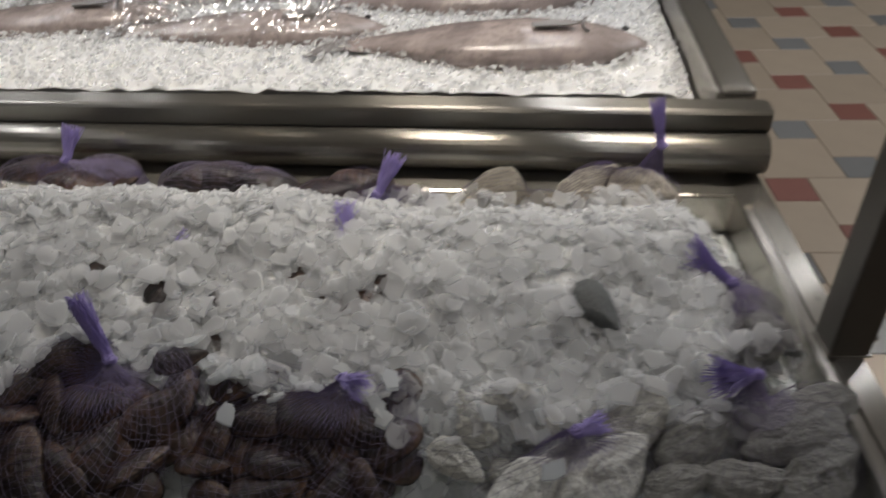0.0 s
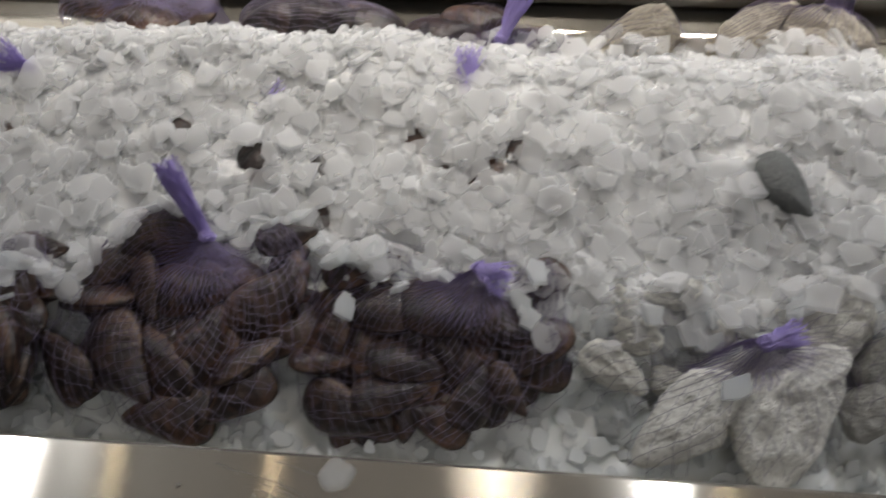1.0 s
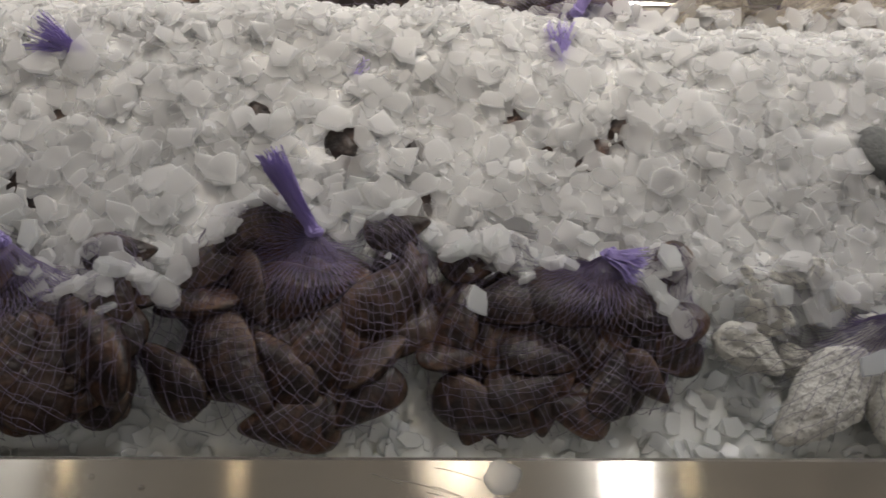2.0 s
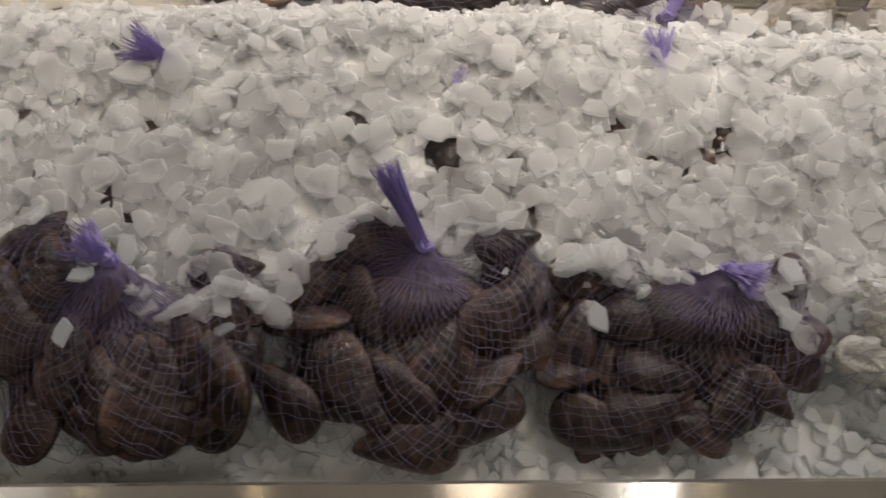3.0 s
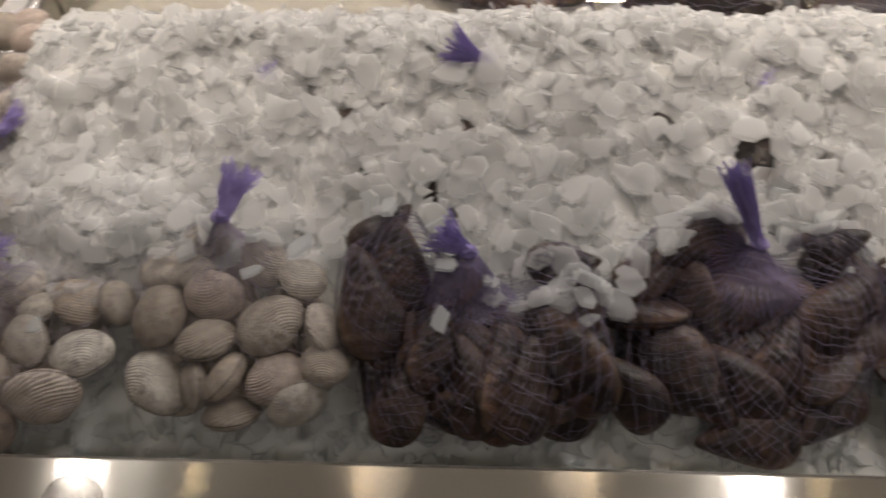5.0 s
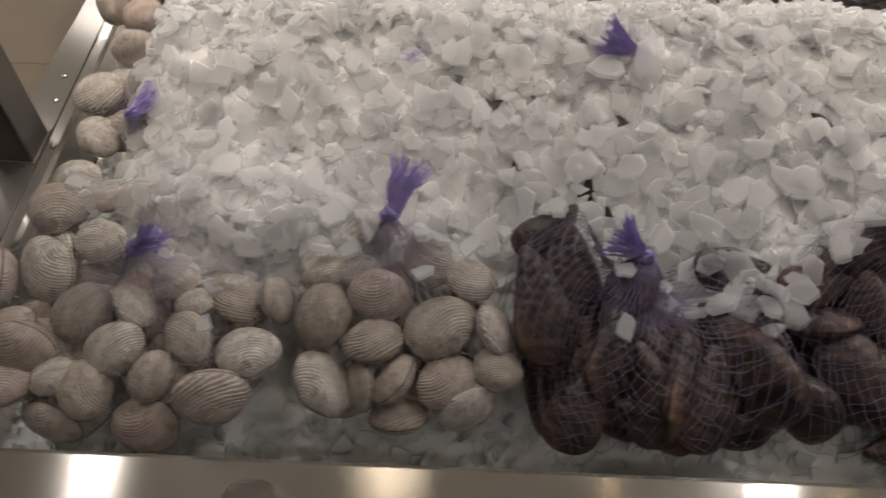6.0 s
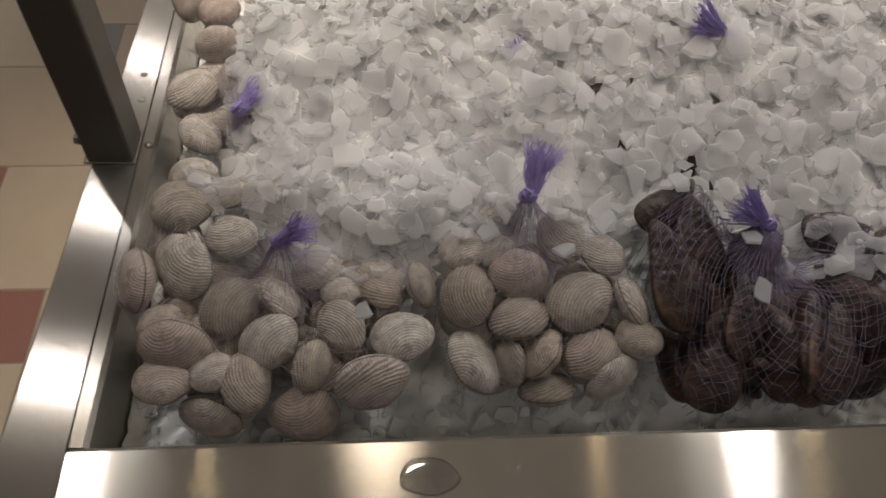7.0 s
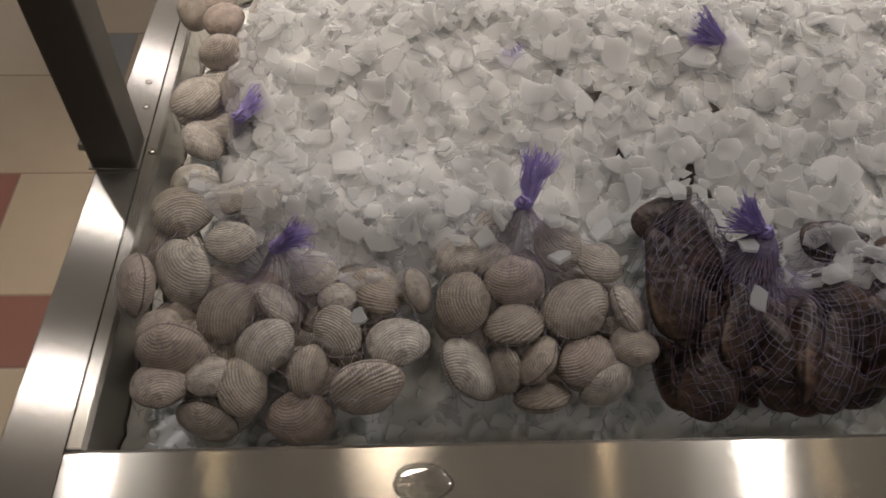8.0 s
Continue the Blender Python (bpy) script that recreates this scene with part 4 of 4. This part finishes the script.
def ice():
    rng = np.random.RandomState(5)
    kinds = chip_kinds(rng, 40)
    over = np.maximum(BASE, envelope(BUMPS, 0.0) + 0.001)
    over = np.maximum(blurred(over, 3), BASE)
    gx, gy = np.gradient(blurred(over, 14), 0.004)
    gx, gy = np.clip(gx, -0.5, 0.5), np.clip(gy, -0.7, 0.7)
    heap = thing("crushed_ice", pose(-0.35, 0.7, BED_Z), "heaped white crushed ice chips in the steel tray", "ice")
    heap["kind"] = "stuff"
    inv = heap.matrix_world.inverted()
    # core under the chips
    step = 2
    cx, cy, cz = MX[::step, ::step], MY[::step, ::step], BASE[::step, ::step] - 0.006
    cz = cz + 0.002 * rng.normal(0, 1, cz.shape)
    for hx, hy, hr in HOLES:
        cz = cz - 0.02 * np.exp(-((cx - hx) ** 2 + (cy - hy) ** 2) / (hr * 1.2) ** 2)
    cy = np.maximum(cy, RIM_Y + 0.0015)
    cy = np.minimum(cy, back_y(cx) - 0.0015)
    cx = np.clip(cx, LIP0 + 0.0015, LIP1 - 0.0015)
    m, n = cx.shape
    idx = np.arange(m * n).reshape(m, n)
    a, b, c, d = idx[:-1, :-1].ravel(), idx[1:, :-1].ravel(), idx[1:, 1:].ravel(), idx[:-1, 1:].ravel()
    core = mesh_np("core", np.stack([cx, cy, cz], -1).reshape(-1, 3), np.concatenate([np.stack([a, b, c], -1), np.stack([a, c, d], -1)]), True)
    core.materials.append(ICE_CORE)
    core.materials.append(ICE_BED)
    mid = np.array([p.center[:2] for p in core.polygons])
    low = (mid[:, 1] < np.interp(mid[:, 0], EDGE_X, EDGE_Y) + 0.01) | (mid[:, 0] < -0.985) | (mid[:, 0] > 0.28)
    core.polygons.foreach_set("material_index", low.astype(np.int32))
    ob = part("packed_ice", core, None, heap, "packed ice below the chips, wet towards the rim")
    ob.matrix_basis = inv

    def lay(count, x0, x1, y0, y1, keep, height, lift, smin, smax, spread, name, material, label):
        x, y = rng.uniform(x0, x1, count), rng.uniform(y0, y1, count)
        ok = keep(x, y)
        for hx, hy, hr in HOLES:
            ok &= (x - hx) ** 2 + (y - hy) ** 2 > (0.7 * hr + 0.003) ** 2
        x, y = x[ok], y[ok]
        z = sample(height, x, y) + rng.uniform(lift[0], lift[1], len(x))
        nrm = np.stack([-sample(gx, x, y), -sample(gy, x, y), np.ones(len(x))], -1)
        nrm /= np.linalg.norm(nrm, axis=1, keepdims=True)
        size = smin + (smax - smin) * rng.random_sample(len(x)) ** 1.4
        v, f = scatter(np.stack([x, y, z], -1), nrm, size, spread, rng, kinds)
        o = part(name, mesh_np(name, v, f), material, heap, label)
        o.matrix_basis = inv
        o["kind"] = "stuff"

    def on_heap(x, y):
        jag = 0.006 * np.sin(x * 160) + rng.normal(0, 0.006, len(x))
        side = np.where(y > 0.64, (x > -0.985 + jag) & (x < 0.285 + jag), True)
        return (y > np.interp(x, EDGE_X, EDGE_Y) + jag + 0.006) & side & (y < 0.865 + jag)

    def in_bed(x, y):
        return (y < np.interp(x, EDGE_X, EDGE_Y) + 0.02) | (x < -0.97) | (x > 0.27) | (y > 0.85)

    lay(8200, -1.04, 0.35, 0.50, 0.90, on_heap, over, (-0.007, 0.002), 0.0080, 0.0210, 0.06, "ice_chips", ICE, "loose white ice chips")
    lay(1100, -1.0, 0.30, 0.765, 0.86, on_heap, over, (-0.001, 0.006), 0.008, 0.017, 0.45, "ridge_ice_chips", ICE, "loose white ice chips along the crest")
    lay(1500, -1.04, 0.35, 0.50, 0.90, on_heap, over, (-0.002, 0.004), 0.004, 0.008, 0.6, "small_ice_chips", ICE, "small white ice chips")
    lay(4200, LIP0 + 0.014, LIP1 - 0.014, RIM_Y + 0.012, 0.92, in_bed, BASE, (-0.008, 0.000), 0.006, 0.014, 0.16, "wet_ice_chips", ICE_WET, "wet melting ice chips")

    # the chips along the lower edge, one by one
    singles = []
    for i, (v, f) in enumerate(kinds[:12]):
        me = mesh_np("ice_chip", v, f)
        me.materials.append(ICE if i < 7 else ICE_HALF)
        singles.append(me)
    x = rng.uniform(-0.80, 0.22, 215)
    y = np.interp(x, EDGE_X, EDGE_Y) + rng.uniform(-0.004, 0.035, 215)
    z = sample(over, x, y) + rng.uniform(0.002, 0.007, 215)
    for px, py, pz in zip(x, y, z):
        n = Vector((-float(sample(gx, px, py)), -float(sample(gy, px, py)), 1.0)) + Vector(rng.normal(0, 0.25, 3))
        q = n.to_track_quat("Z", "Y").to_matrix().to_4x4() @ pose(0, 0, 0, 0, 0, rng.uniform(0, 360))
        o = part("ice_chip", singles[rng.randint(12)], None, heap)
        o.matrix_basis = inv @ Matrix.Translation((px, py, pz)) @ q @ Matrix.Diagonal(Vector((1, rng.uniform(0.7, 1), 1.35)).to_4d()) @ Matrix.Scale(rng.uniform(0.0105, 0.0185), 4)


ice()


def loose_chips():
    rng = np.random.RandomState(23)
    kinds = chip_kinds(rng, 6)
    spots = [(-0.575, 0.504, 0.882, 0.015), (-0.572, 0.545, 0.888, 0.017), (-0.866, 0.497, 0.876, 0.013), (-0.716, 0.541, 0.884, 0.017), (-0.682, 0.565, 0.886, 0.017), (0.086, 0.490, 0.833, 0.020), (-0.026, 0.520, 0.815, 0.014), (-0.272, 0.562, 0.868, 0.006), (-0.470, 0.512, 0.872, 0.015), (-0.205, 0.531, 0.853, 0.018)]
    for x, y, z, s in spots:
        v, f = kinds[rng.randint(6)]
        ob = part("ice_chip", mesh_np("ice_chip", v * s * 0.8, f), ICE_CLEAR)
        ob.matrix_world = pose(x, y, z, 24 + rng.uniform(-14, 14), rng.uniform(-14, 14), rng.uniform(0, 360))
        tagged(ob, "single ice chip lying on the netting", "ice chip", "loose ice chips")


loose_chips()


def melt_lump(x, y, rx, ry, h, seed, label, name):
    """A flat lump of melting ice or spilt water on the steel rim."""
    n, k = 28, 6
    verts, faces = [(0, 0, h)], []
    for r in range(1, k + 1):
        q = r / k
        for i in range(n):
            a = 2 * math.pi * i / n
            w = 1 + 0.22 * noise.noise(Vector((math.cos(a) * 1.3, math.sin(a) * 1.3, seed)))
            verts.append((rx * w * q * math.cos(a), ry * w * q * math.sin(a), h * (1 - q ** 3) ** 0.5 if r < k else 0.0))
    for i in range(n):
        faces.append((0, 1 + i, 1 + (i + 1) % n))
        for r in range(k - 1):
            a, b = 1 + r * n + i, 1 + r * n + (i + 1) % n
            faces.append((a, a + n, b + n, b))
    faces.append(tuple(1 + (k - 1) * n + i for i in reversed(range(n))))
    ob = part(name, mesh_of(name, verts, faces), LUMP if h > 0.005 else WATER)
    ob.matrix_world = pose(x, y, RIM_Z + 0.0004)
    tagged(ob, label, "water")


def water_material():
    s = Mat("water")
    s.set(Base_Color=(0.9, 0.9, 0.9, 1), Roughness=0.04, Metallic=1.0)
    see_through(s, s.b.outputs[0], 0.70)
    return s.m


WATER = water_material()
LUMP = ice_material("clear_ice", (0.9, 0.92, 0.92), 0.08, 0.3, 1.0)
melt_lump(-0.191, 0.405, 0.013, 0.012, 0.007, 2.0, "clear lump of melting ice on the steel rim", "melting_ice")
melt_lump(-0.822, 0.392, 0.022, 0.013, 0.0005, 5.0, "flat puddle of water on the steel rim", "water_puddle")
for i, (x, y) in enumerate(((-0.43, 0.398), (-0.30, 0.390), (-0.245, 0.386), (-0.465, 0.405), (-0.43, 0.372))):
    melt_lump(x, y, 0.0022, 0.0020, 0.001, 7.0 + i, "small water drop on the steel rim", "water_drop")


# ---- fish ----
def fish_material():
    s = Mat("fish_skin")
    vec = s.coord("Object")
    sep = s.node("ShaderNodeSeparateXYZ")
    s.link(vec, sep.inputs[0])
    back = s.ramp(sep.outputs["Y"], [(0.0, (0.46, 0.385, 0.36)), (0.018, (0.36, 0.29, 0.27)), (0.042, (0.12, 0.115, 0.115))])
    blot = s.noise(vec, 16.0, 5)
    head = s.ramp(sep.outputs["X"], [(0.385, 0.0), (0.43, 0.75)])
    back = s.mix(head, back, (0.21, 0.185, 0.18))
    speck = s.ramp(s.noise(vec, 75.0, 5, 0.7), [(0.46, 0.0), (0.66, 0.7)])
    streak = s.ramp(s.noise(s.coord("Object", (7.0, 30.0, 30.0)), 1.0, 5, 0.65), [(0.45, 0.0), (0.68, 0.6)])
    s.color(s.mix(streak, s.mix(speck, s.mix(s.ramp(blot, [(0.44, 0.0), (0.60, 0.8)]), back, (0.20, 0.165, 0.16)), (0.16, 0.14, 0.14)), (0.50, 0.42, 0.40)))
    s.set(Roughness=0.22, Metallic=0.0)
    sc = s.node("ShaderNodeTexVoronoi")
    sc.inputs["Scale"].default_value = 260.0
    s.link(vec, sc.inputs["Vector"])
    s.bump(sc.outputs["Distance"], 0.25, 0.001)
    return s.m


FISH_SKIN = fish_material()
FIN = plain("fish_fin", (0.16, 0.15, 0.15), (0.26, 0.24, 0.23), 0.35, 60.0)
EYE_MAT = plain("fish_eye", (0.02, 0.02, 0.02), (0.05, 0.05, 0.05), 0.1)


def fish(x, y, z, yaw, length, label, deep=1.3):
    """A whole fish on its side, head towards +x of its own."""
    f = thing("fish", pose(x, y, z, 0, 0, yaw), label, "fish", "whole fish on ice")
    n, k = 26, 18
    verts, faces = [], []
    for i in range(n):
        s = i / (n - 1)
        tall = np.interp(s, (0, 0.03, 0.10, 0.22, 0.40, 0.60, 0.80, 0.92, 1.0), (0.012, 0.030, 0.062, 0.088, 0.105, 0.095, 0.058, 0.036, 0.040)) * length * deep
        wide = np.interp(s, (0, 0.05, 0.18, 0.40, 0.65, 0.9, 1.0), (0.010, 0.026, 0.048, 0.054, 0.042, 0.016, 0.006)) * length * deep
        for j in range(k):
            a = 2 * math.pi * j / k
            verts.append((length * (1 - s), tall * math.cos(a) * (1.0 if math.cos(a) > 0 else 1.12), wide * math.sin(a)))
    for i in range(n - 1):
        for j in range(k):
            a, b = i * k + j, i * k + (j + 1) % k
            faces.append((a, b, b + k, a + k))
    faces += [tuple(range(k - 1, -1, -1)), tuple(range((n - 1) * k, n * k))]
    part("body", mesh_of("fish_body", verts, faces), FISH_SKIN, f)

    def fin(name, outline, zz, turn):
        bm = bmesh.new()
        top = [bm.verts.new((px * length, py * length, 0.0012)) for px, py in outline]
        low = [bm.verts.new((px * length, py * length, -0.0012)) for px, py in outline]
        bm.faces.new(top)
        bm.faces.new(low[::-1])
        c = len(top)
        for i in range(c):
            bm.faces.new((top[i], low[i], low[(i + 1) % c], top[(i + 1) % c]))
        bmesh.ops.recalc_face_normals(bm, faces=bm.faces[:])
        part(name, bm, FIN, f).matrix_basis = pose(0, 0, zz * length, turn, 0, 0)

    fin("tail_fin", [(0.02, 0.035), (-0.13, 0.12), (-0.09, 0.0), (-0.13, -0.12), (0.02, -0.035)], 0.0, 0)
    fin("dorsal_fin", [(0.64, 0.10 * deep), (0.60, 0.05 + 0.10 * deep), (0.50, 0.05 + 0.10 * deep), (0.40, 0.11 * deep), (0.40, 0.09 * deep)], 0.0, 0)
    fin("pectoral_fin", [(0.78, -0.03), (0.70, -0.005), (0.62, -0.03), (0.63, -0.06), (0.74, -0.05)], 0.062 * deep, 4)
    fin("belly_fin", [(0.52, -0.10), (0.46, -0.15), (0.43, -0.11)], 0.0, 0)
    pts = [(0.815 - 0.03 * math.cos(a), 0.065 * math.sin(a)) for a in np.linspace(-1.2, 1.2, 12)]
    v, t = tubes(np.array([[(px * length, py * length, (0.053 - 0.9 * py * py) * length * deep) for px, py in pts]]), 0.0025)
    part("gill", mesh_np("gill", v, t, True), FIN, f, "dark gill slit")
    eye = bmesh.new()
    bmesh.ops.create_uvsphere(eye, u_segments=14, v_segments=8, radius=0.013 * length)
    for q in eye.verts:
        q.co.z *= 0.5
    part("eye", bm_mesh("eye", eye, True), EYE_MAT, f, "round dark eye").matrix_basis = pose(0.93 * length, 0.022 * length * deep, 0.032 * length * deep)
    return f


fish(-0.20, 1.315, 0.890, -3.0, 0.50, "whole silvery pink fish on ice", 1.45)
fish(-0.62, 1.40, 0.888, -2.0, 0.48, "whole grey fish wrapped in clear film on ice")
fish(-1.03, 1.44, 0.888, 4.0, 0.48, "whole grey fish with dark fins on ice")
fish(-0.25, 1.53, 0.890, 0.0, 0.50, "whole grey fish lying on ice behind")
fish(-0.85, 1.60, 0.890, 3.0, 0.50, "whole grey fish at the back of the ice")


def fish_ice():
    rng = np.random.RandomState(15)
    kinds = chip_kinds(rng, 16)
    heap = thing("crushed_ice", FISH, "fine white crushed ice under the fish", "ice")
    heap["kind"] = "stuff"
    gx, gy = np.meshgrid(np.linspace(-1.49, -0.06, 70), np.linspace(0.132, 1.29, 50), indexing="ij")
    gz = 0.872 + 0.012 * np.clip((gy - 0.124) / 0.15, 0, 1) + rng.normal(0, 0.002, gx.shape) - 0.03 * np.clip((gx + 0.10) / 0.05, 0, 1)
    m, n = gx.shape
    idx = np.arange(m * n).reshape(m, n)
    a, b, c, d = idx[:-1, :-1].ravel(), idx[1:, :-1].ravel(), idx[1:, 1:].ravel(), idx[:-1, 1:].ravel()
    part("packed_ice", mesh_np("fish_core", np.stack([gx, gy, gz], -1).reshape(-1, 3), np.concatenate([np.stack([a, b, c], -1), np.stack([a, c, d], -1)]), True), ICE_CORE, heap)
    count = 13000
    x, y = rng.uniform(-1.48, -0.07, count), rng.uniform(0.134, 0.9, count)
    z = 0.880 + 0.012 * np.clip((y - 0.124) / 0.15, 0, 1) + rng.uniform(-0.006, 0.005, count) - 0.03 * np.clip((x + 0.10) / 0.05, 0, 1)
    nrm = np.tile(np.array([0, -0.1, 1.0]), (count, 1))
    v, f = scatter(np.stack([x, y, z], -1), nrm, rng.uniform(0.004, 0.009, count), 0.35, rng, kinds)
    o = part("ice_chips", mesh_np("fish_chips", v, f), ICE, heap)
    o["kind"] = "stuff"


fish_ice()


def film_sheet():
    """Crumpled clear film over one of the fish."""
    s = Mat("clear_film")
    s.set(Base_Color=(0.9, 0.9, 0.9, 1), Roughness=0.16, Metallic=1.0)
    see_through(s, s.b.outputs[0], 0.90)
    verts, faces = [], []
    n, m = 90, 46
    for i in range(n):
        for j in range(m):
            x, y = -0.62 + 0.40 * i / (n - 1), 1.315 + 0.19 * j / (m - 1)
            base = 0.906 + 0.040 * math.exp(-((y - 1.40) / 0.05) ** 2)
            verts.append((x, y, base + 0.012 * abs(noise.fractal(Vector((x * 26, y * 26, 3)), 0.9, 2.0, 4))))
    for i in range(n - 1):
        for j in range(m - 1):
            a = i * m + j
            faces.append((a, a + m, a + m + 1, a + 1))
    ob = part("plastic_film", mesh_of("plastic_film", verts, faces, False), s.m)
    ob.visible_shadow = False
    mod = ob.modifiers.new("thickness", "SOLIDIFY")
    mod.thickness = 0.0004
    tagged(ob, "crumpled clear plastic film over a fish", "plastic film")


film_sheet()


# ---- floor tiles ----
def tile_mesh(name, size, material):
    bm = box(0.0015, size - 0.0015, 0.0015, size - 0.0015, -0.008, 0.0, 0.0)
    bmesh.ops.bevel(bm, geom=[e for e in bm.edges if all(v.co.z > -0.001 for v in e.verts)], offset=0.0015, segments=1, affect="EDGES")
    me = bm_mesh(name, bm)
    me.materials.append(material)
    return me


def tiles(big, small, ax, ay, x0, x1, y0, y1, near, level):
    """Large beige squares with a small accent tile at each corner, red and grey in turn."""
    meshes = {"beige": tile_mesh("tile", big, TILE_BEIGE), "red": tile_mesh("tile", small, TILE_RED), "grey": tile_mesh("tile", small, TILE_GREY)}
    rest = {key: bmesh.new() for key in meshes}
    for a in range(-60, 60):
        for b in range(-60, 60):
            sx, sy = ax - small * a + big * b, ay + big * a + small * b
            for key, x, y, size in (("red" if b % 2 == 0 else "grey", sx, sy, small), ("beige", sx - big, sy, big)):
                if x < x0 or y < y0 or x + size > x1 or y + size > y1:
                    continue
                if near[0] < x < near[1] and near[2] < y < near[3]:
                    ob = part("tile", meshes[key], None, floor)
                    ob.matrix_basis = pose(x, y, FLOOR_Z + level)
                else:
                    mark = len(rest[key].verts)
                    rest[key].from_mesh(meshes[key])
                    rest[key].verts.ensure_lookup_table()
                    for v in rest[key].verts[mark:]:
                        v.co += Vector((x, y, FLOOR_Z + level))
    for key, bm in rest.items():
        ob = part("far_tiles", bm_mesh("far_tiles", bm), {"beige": TILE_BEIGE, "red": TILE_RED, "grey": TILE_GREY}[key], floor)
        ob["kind"] = "stuff"


tiles(0.280, 0.142, 0.998, 2.322 - 0.145, -0.5, 7.0, -3.5, 10.0, (0.35, 2.6, 1.0, 4.6), 0.0)
tiles(0.335, 0.168, -1.565 - 0.168, 1.073 - 0.168, -5.0, -0.16, -3.5, 10.0, (-2.6, -1.1, 0.2, 2.8), -0.003)
